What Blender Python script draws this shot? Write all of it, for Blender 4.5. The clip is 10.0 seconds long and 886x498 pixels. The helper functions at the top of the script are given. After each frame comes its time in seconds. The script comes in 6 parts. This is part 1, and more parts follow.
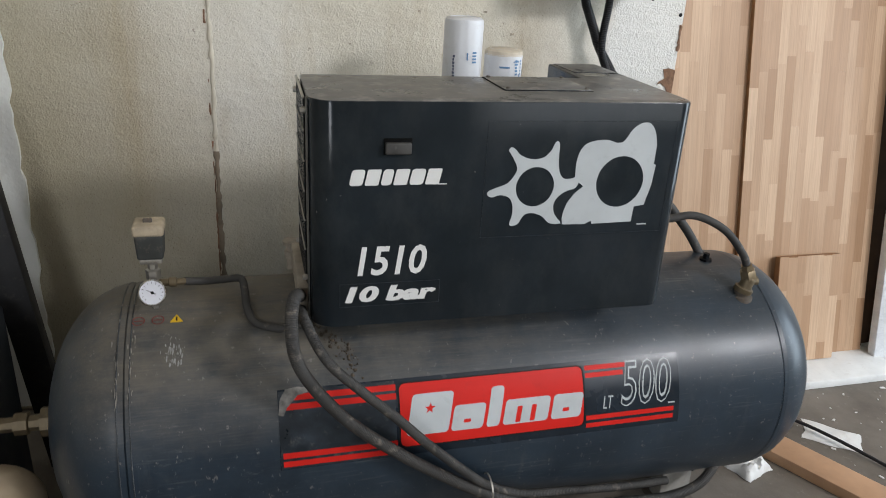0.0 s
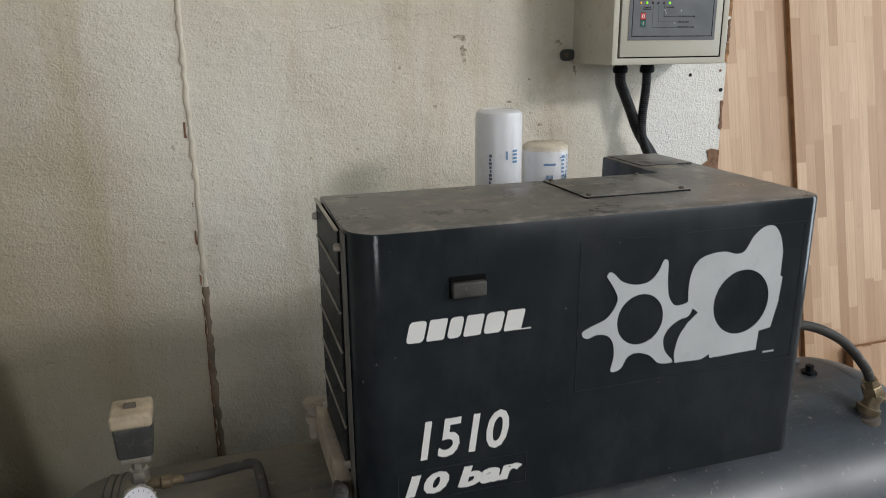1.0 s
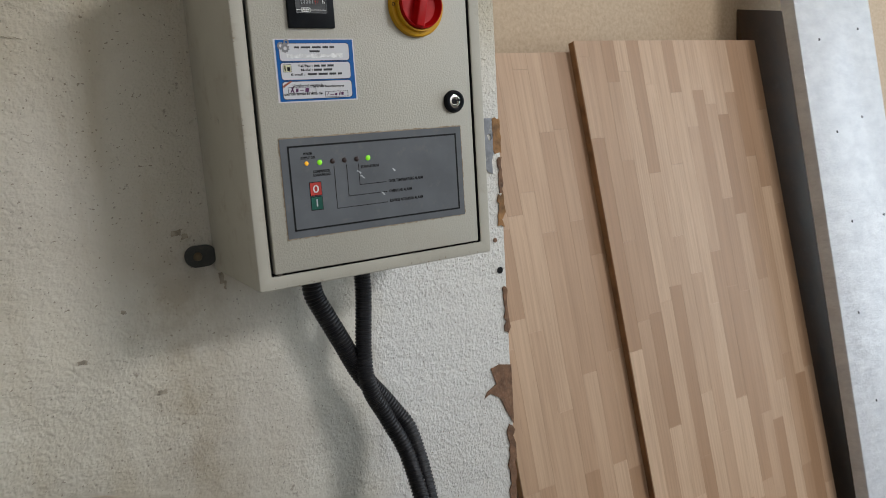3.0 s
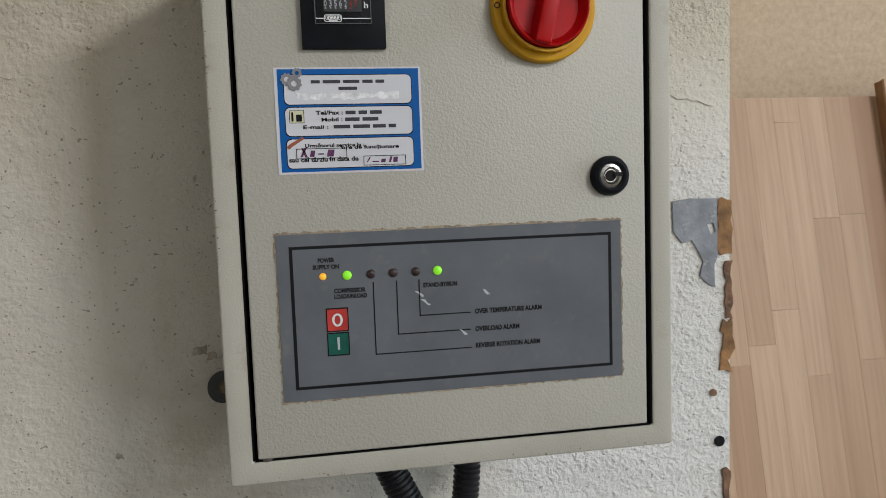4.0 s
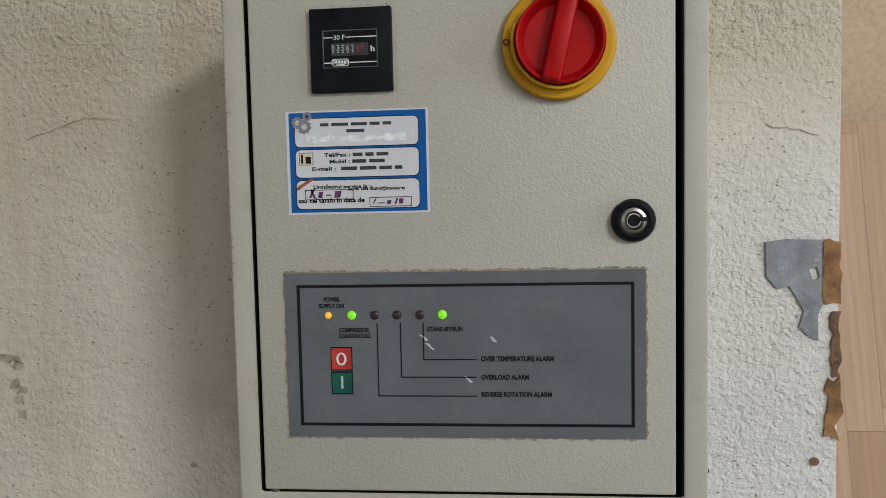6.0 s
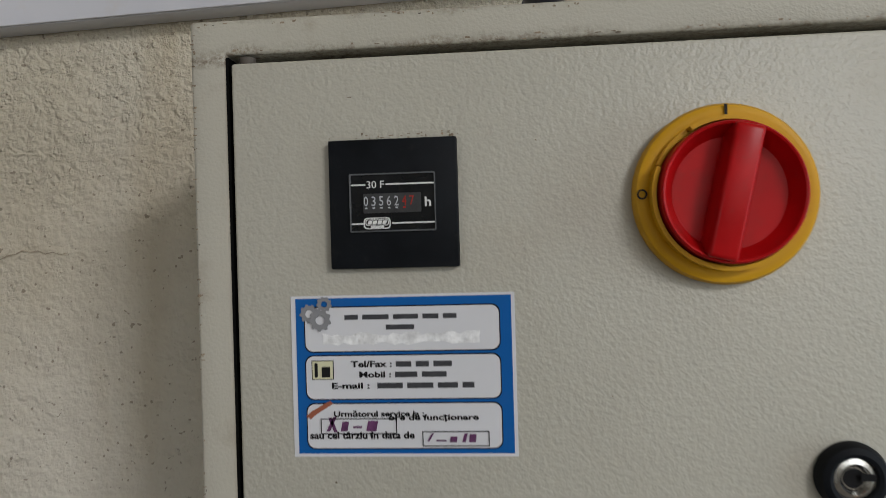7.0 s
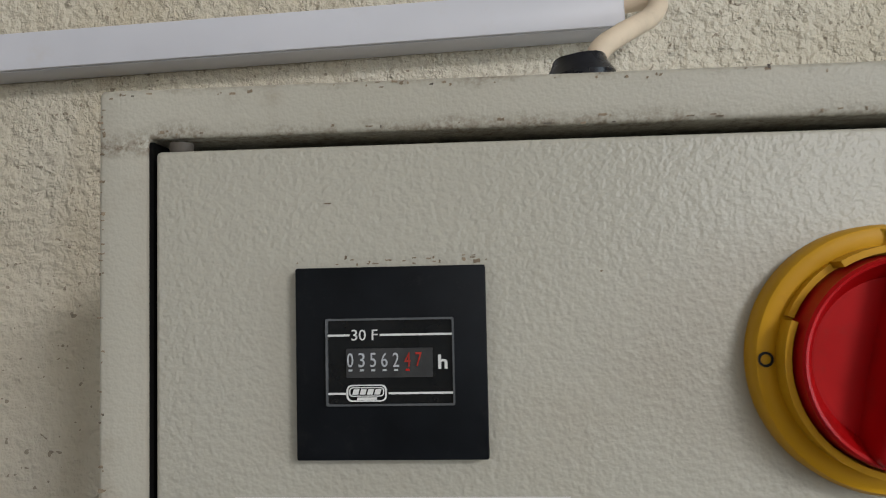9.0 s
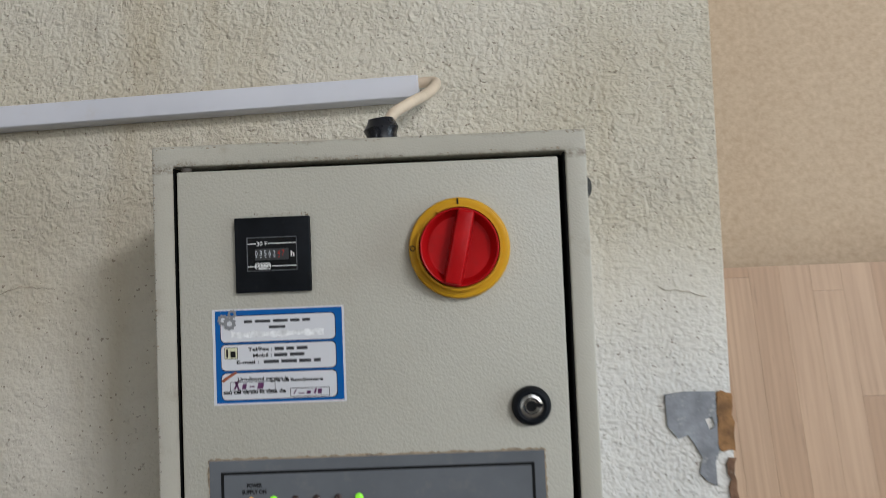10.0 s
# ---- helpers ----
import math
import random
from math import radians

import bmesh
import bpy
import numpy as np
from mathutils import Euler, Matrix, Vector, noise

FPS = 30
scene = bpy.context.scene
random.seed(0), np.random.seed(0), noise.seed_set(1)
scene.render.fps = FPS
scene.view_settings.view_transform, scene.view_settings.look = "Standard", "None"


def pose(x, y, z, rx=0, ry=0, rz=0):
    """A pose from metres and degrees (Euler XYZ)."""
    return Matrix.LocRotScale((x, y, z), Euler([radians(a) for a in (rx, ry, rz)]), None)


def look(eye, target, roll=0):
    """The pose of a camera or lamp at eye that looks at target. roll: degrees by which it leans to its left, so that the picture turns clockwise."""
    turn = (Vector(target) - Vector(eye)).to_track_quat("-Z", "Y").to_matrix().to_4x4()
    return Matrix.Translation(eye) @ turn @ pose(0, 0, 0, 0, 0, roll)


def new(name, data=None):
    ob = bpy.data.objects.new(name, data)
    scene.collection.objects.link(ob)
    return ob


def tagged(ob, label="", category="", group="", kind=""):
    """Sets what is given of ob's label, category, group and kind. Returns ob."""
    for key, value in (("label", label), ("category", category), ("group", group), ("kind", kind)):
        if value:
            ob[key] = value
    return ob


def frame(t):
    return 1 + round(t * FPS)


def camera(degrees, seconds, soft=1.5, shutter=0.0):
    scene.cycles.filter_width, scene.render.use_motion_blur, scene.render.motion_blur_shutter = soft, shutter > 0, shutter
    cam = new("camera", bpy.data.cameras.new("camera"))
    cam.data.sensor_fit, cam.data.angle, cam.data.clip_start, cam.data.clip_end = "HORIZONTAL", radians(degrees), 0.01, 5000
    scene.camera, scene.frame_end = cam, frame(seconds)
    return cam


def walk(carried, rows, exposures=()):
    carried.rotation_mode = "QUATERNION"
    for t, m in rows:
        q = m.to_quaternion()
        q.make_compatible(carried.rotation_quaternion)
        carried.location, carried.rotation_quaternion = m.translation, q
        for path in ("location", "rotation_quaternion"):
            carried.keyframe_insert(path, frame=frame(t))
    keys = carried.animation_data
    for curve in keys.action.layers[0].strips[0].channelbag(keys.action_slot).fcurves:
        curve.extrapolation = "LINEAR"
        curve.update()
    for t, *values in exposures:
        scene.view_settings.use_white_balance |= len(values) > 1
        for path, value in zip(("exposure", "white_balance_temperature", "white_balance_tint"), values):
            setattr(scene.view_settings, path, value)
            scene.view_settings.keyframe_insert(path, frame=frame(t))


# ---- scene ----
cam = camera(62.1, 10.0, soft=0.8, shutter=0.15)
PATH = [
    (0, (-0.0195, -0.0416, 1.3872), (0.4224, 1.4688, 0.7446), 3.4),
    (0.5, (-0.0714, 0.1521, 1.4), (0.4029, 1.6856, 0.8389), -0.2),
    (1, (-0.0756, 0.3519, 1.3693), (0.4446, 1.904, 0.9086), -0.5),
    (1.5, (0.034, 0.5823, 1.4203), (0.623, 2.1258, 1.02), -2.0),
    (2, (0.1683, 0.7905, 1.445), (1.0591, 2.1938, 1.0863), -5.5),
    (2.2, (0.2473, 0.8508, 1.4433), (1.2147, 2.2083, 1.1092), -5.6),
    (3.3, (0.759, 1.219, 1.512), (1.653, 2.981, 1.202), -2.9),
    (3.5, (0.825, 1.285, 1.497), (1.578, 3.124, 1.27), -3.5),
    (4, (0.943, 1.423, 1.514), (1.28, 3.387, 1.335), -2.0),
    (4.5, (0.983, 1.441, 1.528), (1.164, 3.425, 1.356), -3.2),
    (5, (1.023, 1.423, 1.525), (1.138, 3.412, 1.359), -3.3),
    (5.2, (1.04, 1.433, 1.529), (1.119, 3.426, 1.378), -3.1),
    (6.3, (1.073, 1.432, 1.531), (0.846, 3.415, 1.418), -0.9),
    (6.5, (1.054, 1.466, 1.558), (0.869, 3.456, 1.482), -1.1),
    (7, (1.017, 1.611, 1.612), (0.831, 3.603, 1.61), -1.6),
    (7.5, (0.992, 1.67, 1.643), (0.851, 3.663, 1.726), -1.3),
    (8, (0.985, 1.714, 1.649), (0.878, 3.706, 1.793), -1.4),
    (8.5, (0.987, 1.719, 1.646), (0.86, 3.711, 1.773), -1.4),
    (9, (0.997, 1.71, 1.653), (0.865, 3.703, 1.756), -1.2),
    (9.5, (1.07, 1.594, 1.674), (0.902, 3.583, 1.794), -1.7),
    (10, (1.103, 1.386, 1.607), (1.062, 3.384, 1.695), -2.3),
]
walk(cam, [(t, look(eye, target, roll)) for t, eye, target, roll in PATH],
     exposures=[(0.0, 0.20, 6350, 10), (1.0, -0.03, 6500, 10), (1.5, -0.12, 6500, 10), (2.0, -0.28, 6500, 10), (3.3, -0.46, 6400, 10), (4.0, -0.36, 6400, 10), (5.2, -0.38, 6450, 10), (6.5, -0.46, 6450, 10), (7.0, -0.58, 6500, 10), (8.0, -0.40, 6480, 10), (9.0, -0.38, 6450, 10), (10.0, -0.31, 6200, 10)])

# ---- light ----
world = bpy.data.worlds.new("sky")
scene.world = world
world.use_nodes = True
wn, wl = world.node_tree.nodes, world.node_tree.links
sky = wn.new("ShaderNodeTexSky")
sky.sky_type, sky.sun_disc = "NISHITA", False
sky.sun_elevation, sky.sun_rotation = radians(42), radians(150)
wl.new(sky.outputs["Color"], wn["Background"].inputs["Color"])
wn["Background"].inputs["Strength"].default_value = 0.12


def opening_light(name, m, sx, sy, watts, colour):
    data = bpy.data.lights.new(name, "AREA")
    data.shape, data.size, data.size_y, data.energy, data.color = "RECTANGLE", sx, sy, watts, colour
    ob = new(name, data)
    ob.matrix_world = m
    return ob


opening_light("daylight_high_window", look((3.0, -2.35, 2.38), (2.2, 2.0, 0.9)), 2.9, 1.6, 28, (1.0, 0.98, 0.95))
opening_light("daylight_ribbon_window", look((4.28, -2.35, 3.65), (1.0, 2.12, 1.6)), 1.3, 0.58, 160, (0.97, 0.965, 0.985))
opening_light("daylight_window", look((-1.7, -2.35, 2.0), (-1.2, 2.0, 0.6)), 0.75, 1.4, 29, (0.97, 0.98, 1.0))
opening_light("daylight_side_door", look((4.9, 0.55, 1.45), (1.0, 1.3, 1.1)), 1.5, 2.3, 70, (0.77, 0.90, 1.0))

# ---- materials ----


def tree(name):
    m = bpy.data.materials.new(name)
    m.use_nodes = True
    nt = m.node_tree
    return m, nt, nt.nodes, nt.links, nt.nodes["Principled BSDF"]


def ramp(nodes, stops):
    r = nodes.new("ShaderNodeValToRGB")
    e = r.color_ramp.elements
    while len(e) < len(stops):
        e.new(0.5)
    for el, (p, c) in zip(e, stops):
        el.position = p
        el.color = (*c, 1) if len(c) == 3 else c
    return r


def grain(nodes, links, coord, scale, detail=4.0, rough=0.55, stretch=(1, 1, 1)):
    mp = nodes.new("ShaderNodeMapping")
    mp.inputs["Scale"].default_value = stretch
    links.new(coord, mp.inputs["Vector"])
    n = nodes.new("ShaderNodeTexNoise")
    n.inputs["Scale"].default_value, n.inputs["Detail"].default_value, n.inputs["Roughness"].default_value = scale, detail, rough
    links.new(mp.outputs["Vector"], n.inputs["Vector"])
    return n.outputs["Fac"]


def mixed(nodes, links, fac, a, b, kind="MIX"):
    mx = nodes.new("ShaderNodeMix")
    mx.data_type, mx.blend_type = "RGBA", kind
    for socket, v in ((mx.inputs[0], fac), (mx.inputs[6], a), (mx.inputs[7], b)):
        if isinstance(v, bpy.types.NodeSocket):
            links.new(v, socket)
        elif isinstance(v, (int, float)):
            socket.default_value = v
        else:
            socket.default_value = (*v, 1)
    return mx.outputs[2]


def sums(nodes, links, op, a, b):
    mt = nodes.new("ShaderNodeMath")
    mt.operation = op
    mt.use_clamp = op == "MULTIPLY"
    for socket, v in ((mt.inputs[0], a), (mt.inputs[1], b)):
        if isinstance(v, bpy.types.NodeSocket):
            links.new(v, socket)
        else:
            socket.default_value = v
    return mt.outputs[0]


def relief(nodes, links, bsdf, height, strength, distance):
    b = nodes.new("ShaderNodeBump")
    b.inputs["Strength"].default_value, b.inputs["Distance"].default_value = strength, distance
    links.new(height, b.inputs["Height"])
    links.new(b.outputs["Normal"], bsdf.inputs["Normal"])


def limits(nodes, links, fac, lo, hi):
    mr = nodes.new("ShaderNodeMapRange")
    mr.inputs[1].default_value, mr.inputs[2].default_value = lo, hi
    links.new(fac, mr.inputs[0])
    return mr.outputs[0]


def coat(name, base, rough=0.5, metal=0.0, spread=0.18, scale=9.0, fine=90.0, bump=0.25, depth=0.0006, rounds=3.0, dirt=(0.12, 0.1, 0.08), dirty=0.25, spec=0.38):
    """A painted, moulded or cast surface: two scales of tone, specks of dirt and a fine relief."""
    m, nt, n, l, b = tree(name)
    co = n.new("ShaderNodeTexCoord").outputs["Object"]
    big, small = grain(n, l, co, scale), grain(n, l, co, fine, rounds)
    lo, hi = [c * (1 - spread) for c in base], [min(1, c * (1 + spread)) for c in base]
    r = ramp(n, [(0.3, lo), (0.7, hi)])
    l.new(big, r.inputs[0])
    spots = limits(n, l, grain(n, l, co, scale * 2.7, 8.0, 0.7), 0.56, 0.74)
    tone = mixed(n, l, sums(n, l, "MULTIPLY", spots, dirty), r.outputs[0], dirt)
    l.new(tone, b.inputs["Base Color"])
    rr = limits(n, l, big, 0.2, 0.8)
    rmix = n.new("ShaderNodeMapRange")
    rmix.inputs[3].default_value, rmix.inputs[4].default_value = max(0.03, rough - 0.1), min(1, rough + 0.1)
    l.new(rr, rmix.inputs[0])
    l.new(rmix.outputs[0], b.inputs["Roughness"])
    b.inputs["Metallic"].default_value = metal
    b.inputs["Specular IOR Level"].default_value = spec
    if bump:
        relief(n, l, b, small, bump, depth)
    return m


def plaster_material():
    m, nt, n, l, b = tree("rough painted plaster")
    co = n.new("ShaderNodeTexCoord").outputs["Object"]
    r = ramp(n, [(0.28, (0.55, 0.49, 0.37)), (0.5, (0.655, 0.605, 0.50)), (0.72, (0.73, 0.695, 0.615))])
    l.new(grain(n, l, co, 1.5, 5.0, 0.6), r.inputs[0])
    # yellowed drips that run down, grey grime, small chips
    drip = limits(n, l, grain(n, l, co, 2.6, 7.0, 0.65, (2.2, 1, 0.35)), 0.50, 0.74)
    tone = mixed(n, l, sums(n, l, "MULTIPLY", drip, 0.8), r.outputs[0], (0.47, 0.385, 0.25))
    # one brown run under the cabinet's conduit, with a ragged edge
    place = n.new("ShaderNodeSeparateXYZ")
    l.new(co, place.inputs[0])
    ragged = sums(n, l, "MULTIPLY", grain(n, l, co, 9.0, 8.0, 0.7, (1.6, 1, 0.5)), 0.14)
    side = sums(n, l, "ABSOLUTE", sums(n, l, "ADD", sums(n, l, "ADD", place.outputs["X"], -0.895), ragged), 0.0)
    run = sums(n, l, "MULTIPLY", limits(n, l, side, 0.075, 0.01), limits(n, l, place.outputs["Z"], 1.40, 1.28))
    run = sums(n, l, "MULTIPLY", run, limits(n, l, grain(n, l, co, 16.0, 6.0, 0.7), 0.25, 0.6))
    tone = mixed(n, l, sums(n, l, "MULTIPLY", run, 0.55), tone, (0.36, 0.28, 0.17))
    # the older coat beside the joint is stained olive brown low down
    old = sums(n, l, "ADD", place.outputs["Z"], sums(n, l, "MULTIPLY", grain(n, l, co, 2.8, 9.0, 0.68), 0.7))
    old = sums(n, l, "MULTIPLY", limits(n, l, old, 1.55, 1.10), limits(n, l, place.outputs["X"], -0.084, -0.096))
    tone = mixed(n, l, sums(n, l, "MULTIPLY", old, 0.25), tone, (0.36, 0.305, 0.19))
    # the old coat turns olive brown towards the corner, with a ragged border
    brown_left = sums(n, l, "ADD", place.outputs["X"], sums(n, l, "MULTIPLY", grain(n, l, co, 3.4, 6.0, 0.65), 0.34))
    tone = mixed(n, l, sums(n, l, "MULTIPLY", limits(n, l, brown_left, 0.0, -0.40), 0.75), tone, (0.37, 0.325, 0.215))
    grime = limits(n, l, grain(n, l, co, 6.0, 9.0, 0.72), 0.56, 0.8)
    tone = mixed(n, l, sums(n, l, "MULTIPLY", grime, 0.42), tone, (0.34, 0.30, 0.235))
    chips = limits(n, l, grain(n, l, co, 52.0, 5.0, 0.65), 0.675, 0.72)
    tone = mixed(n, l, sums(n, l, "MULTIPLY", chips, 0.7), tone, (0.30, 0.25, 0.19))
    # a newer white coat at the wall's end, with a ragged border
    ends = sums(n, l, "ADD", place.outputs["X"], sums(n, l, "MULTIPLY", grain(n, l, co, 7.0, 6.0, 0.65), 0.16))
    newer = sums(n, l, "MULTIPLY", limits(n, l, ends, 1.15, 1.21), limits(n, l, place.outputs["Z"], 1.66, 1.50))
    tone = mixed(n, l, sums(n, l, "MULTIPLY", newer, 0.55), tone, (0.75, 0.75, 0.74))
    pin = limits(n, l, grain(n, l, co, 230.0, 1.0, 0.5), 0.700, 0.730)
    tone = mixed(n, l, sums(n, l, "MULTIPLY", pin, 0.7), tone, (0.22, 0.17, 0.12))
    l.new(tone, b.inputs["Base Color"])
    b.inputs["Roughness"].default_value = 0.72
    b.inputs["Specular IOR Level"].default_value = 0.35
    lumps = grain(n, l, co, 85.0, 5.0, 0.6)
    crumbs = limits(n, l, grain(n, l, co, 120.0, 3.0, 0.6), 0.55, 0.78)
    pits = limits(n, l, grain(n, l, co, 75.0, 4.0, 0.65), 0.30, 0.40)
    trowel = grain(n, l, co, 7.0, 6.0, 0.62, (0.7, 1, 1.5))
    stucco = grain(n, l, co, 200.0, 3.0, 0.55)
    h = sums(n, l, "ADD", sums(n, l, "MULTIPLY", lumps, 0.5), sums(n, l, "MULTIPLY", crumbs, 0.26))
    h = sums(n, l, "ADD", h, sums(n, l, "MULTIPLY", stucco, 0.55))
    h = sums(n, l, "ADD", h, sums(n, l, "MULTIPLY", pits, 0.12))
    patchy = n.new("ShaderNodeMapRange")
    patchy.inputs[1].default_value, patchy.inputs[2].default_value, patchy.inputs[3].default_value, patchy.inputs[4].default_value = 0.38, 0.62, 0.26, 0.66
    l.new(grain(n, l, co, 2.6, 6.0, 0.65), patchy.inputs[0])
    coarse = sums(n, l, "MAXIMUM", limits(n, l, place.outputs["Z"], 1.58, 1.68), sums(n, l, "MULTIPLY", newer, 0.75))
    keyed = sums(n, l, "MAXIMUM", patchy.outputs[0], sums(n, l, "MULTIPLY", coarse, 0.85))
    h = sums(n, l, "MULTIPLY", sums(n, l, "MULTIPLY", h, 0.6), keyed)
    h = sums(n, l, "ADD", h, sums(n, l, "MULTIPLY", trowel, 0.75))
    relief(n, l, b, h, 1.0, 0.0150)
    return m


def tank_material():
    """Dark slate-blue enamel: dust lying on what faces up, fine scuffs along the tank, nicks."""
    m, nt, n, l, b = tree("dusty dark enamel")
    co = n.new("ShaderNodeTexCoord").outputs["Object"]
    r = ramp(n, [(0.3, (0.014, 0.023, 0.034)), (0.7, (0.030, 0.046, 0.064))])
    l.new(grain(n, l, co, 5.0, 6.0, 0.65), r.inputs[0])
    geo = n.new("ShaderNodeNewGeometry")
    sep = n.new("ShaderNodeSeparateXYZ")
    l.new(geo.outputs["Normal"], sep.inputs[0])
    place = n.new("ShaderNodeSeparateXYZ")
    l.new(co, place.inputs[0])
    up = limits(n, l, sep.outputs["Z"], 0.22, 1.0)
    cloud = limits(n, l, grain(n, l, co, 7.0, 8.0, 0.7), 0.3, 0.72)
    streak = limits(n, l, grain(n, l, co, 30.0, 8.0, 0.7, (0.10, 1.2, 1.2)), 0.36, 0.70)
    swept = limits(n, l, place.outputs["X"], 0.32, -0.30)
    dust = sums(n, l, "ADD", sums(n, l, "MULTIPLY", cloud, 0.75), sums(n, l, "MULTIPLY", streak, 0.35))
    dust = sums(n, l, "MULTIPLY", sums(n, l, "MULTIPLY", up, dust), sums(n, l, "ADD", 0.12, sums(n, l, "MULTIPLY", swept, 0.88)))
    tone = mixed(n, l, dust, r.outputs[0], (0.215, 0.180, 0.130))
    hair = limits(n, l, grain(n, l, co, 190.0, 2.0, 0.5, (0.045, 1.0, 1.0)), 0.605, 0.67)
    worn = limits(n, l, grain(n, l, co, 4.5, 5.0, 0.6), 0.42, 0.62)
    tone = mixed(n, l, sums(n, l, "MULTIPLY", sums(n, l, "MULTIPLY", hair, worn), 0.35), tone, (0.13, 0.135, 0.135))
    streaks = limits(n, l, grain(n, l, co, 40.0, 6.0, 0.7, (1.0, 0.12, 0.12)), 0.54, 0.72)
    tone = mixed(n, l, sums(n, l, "MULTIPLY", sums(n, l, "MULTIPLY", streaks, worn), 0.22), tone, (0.14, 0.135, 0.13))
    scuff = limits(n, l, grain(n, l, co, 55.0, 10.0, 0.75, (0.35, 1.2, 1.2)), 0.60, 0.72)
    rubbed = limits(n, l, grain(n, l, co, 3.2, 3.0, 0.5), 0.36, 0.58)
    scuff = sums(n, l, "MULTIPLY", scuff, rubbed)
    tone = mixed(n, l, sums(n, l, "MULTIPLY", scuff, 0.60), tone, (0.17, 0.165, 0.155))
    fine = limits(n, l, grain(n, l, co, 320.0, 4.0, 0.7, (0.06, 1.0, 1.0)), 0.50, 0.72)
    tone = mixed(n, l, sums(n, l, "MULTIPLY", sums(n, l, "MULTIPLY", fine, sums(n, l, "MULTIPLY", limits(n, l, sep.outputs["Z"], 0.0, 0.9), sums(n, l, "ADD", 0.2, swept))), 0.32), tone, (0.19, 0.165, 0.13))
    blot = limits(n, l, grain(n, l, co, 17.0, 9.0, 0.76), 0.54, 0.70)
    tone = mixed(n, l, sums(n, l, "MULTIPLY", blot, 0.16), tone, (0.12, 0.12, 0.11))
    nick = limits(n, l, grain(n, l, co, 85.0, 5.0, 0.65, (1, 1, 0.6)), 0.64, 0.685)
    tone = mixed(n, l, sums(n, l, "MULTIPLY", nick, 0.55), tone, (0.24, 0.225, 0.205))
    l.new(tone, b.inputs["Base Color"])
    ro = n.new("ShaderNodeMapRange")
    ro.inputs[3].default_value, ro.inputs[4].default_value = 0.30, 0.9
    l.new(sums(n, l, "ADD", sums(n, l, "ADD", dust, sums(n, l, "MULTIPLY", scuff, 0.25)), sums(n, l, "MULTIPLY", cloud, 0.10)), ro.inputs[0])
    l.new(ro.outputs[0], b.inputs["Roughness"])
    b.inputs["Specular IOR Level"].default_value = 0.40
    h = sums(n, l, "ADD", sums(n, l, "MULTIPLY", grain(n, l, co, 140.0, 3.0), 0.3), sums(n, l, "MULTIPLY", grain(n, l, co, 9.0, 2.0), 0.9))
    relief(n, l, b, h, 0.25, 0.0012)
    return m


def housing_material():
    """Black powder coat with smeared dust and wiped marks on the top."""
    m, nt, n, l, b = tree("black powder coat")
    co = n.new("ShaderNodeTexCoord").outputs["Object"]
    r = ramp(n, [(0.3, (0.0105, 0.0145, 0.0175)), (0.7, (0.0195, 0.0255, 0.031))])
    l.new(grain(n, l, co, 6.0, 5.0), r.inputs[0])
    geo = n.new("ShaderNodeNewGeometry")
    sep = n.new("ShaderNodeSeparateXYZ")
    l.new(geo.outputs["Normal"], sep.inputs[0])
    up = limits(n, l, sep.outputs["Z"], 0.5, 0.9)
    film = limits(n, l, grain(n, l, co, 9.0, 12.0, 0.78), 0.36, 0.66)
    wipe = limits(n, l, grain(n, l, co, 26.0, 9.0, 0.74, (0.9, 1.6, 1)), 0.50, 0.64)
    spot = limits(n, l, grain(n, l, co, 24.0, 7.0, 0.68), 0.53, 0.66)
    dust = sums(n, l, "ADD", 0.20, sums(n, l, "MULTIPLY", film, 0.42))
    dust = sums(n, l, "ADD", dust, sums(n, l, "MULTIPLY", wipe, 0.40))
    dust = sums(n, l, "MULTIPLY", up, dust)
    tone = mixed(n, l, dust, r.outputs[0], (0.33, 0.312, 0.29))
    tone = mixed(n, l, sums(n, l, "MULTIPLY", sums(n, l, "MULTIPLY", spot, up), 0.50), tone, (0.42, 0.375, 0.325))
    haze = limits(n, l, grain(n, l, co, 11.0, 9.0, 0.75, (1.0, 1.0, 0.55)), 0.46, 0.74)
    tone = mixed(n, l, sums(n, l, "MULTIPLY", haze, 0.13), tone, (0.11, 0.108, 0.10))
    fleck = limits(n, l, grain(n, l, co, 60.0, 3.0, 0.6), 0.73, 0.75)
    tone = mixed(n, l, sums(n, l, "MULTIPLY", fleck, 0.4), tone, (0.25, 0.24, 0.22))
    l.new(tone, b.inputs["Base Color"])
    ro = n.new("ShaderNodeMapRange")
    ro.inputs[3].default_value, ro.inputs[4].default_value = 0.12, 0.62
    l.new(sums(n, l, "ADD", dust, sums(n, l, "MULTIPLY", haze, 0.22)), ro.inputs[0])
    l.new(ro.outputs[0], b.inputs["Roughness"])
    b.inputs["Specular IOR Level"].default_value = 0.22
    relief(n, l, b, grain(n, l, co, 260.0, 2.0), 0.12, 0.0005)
    return m


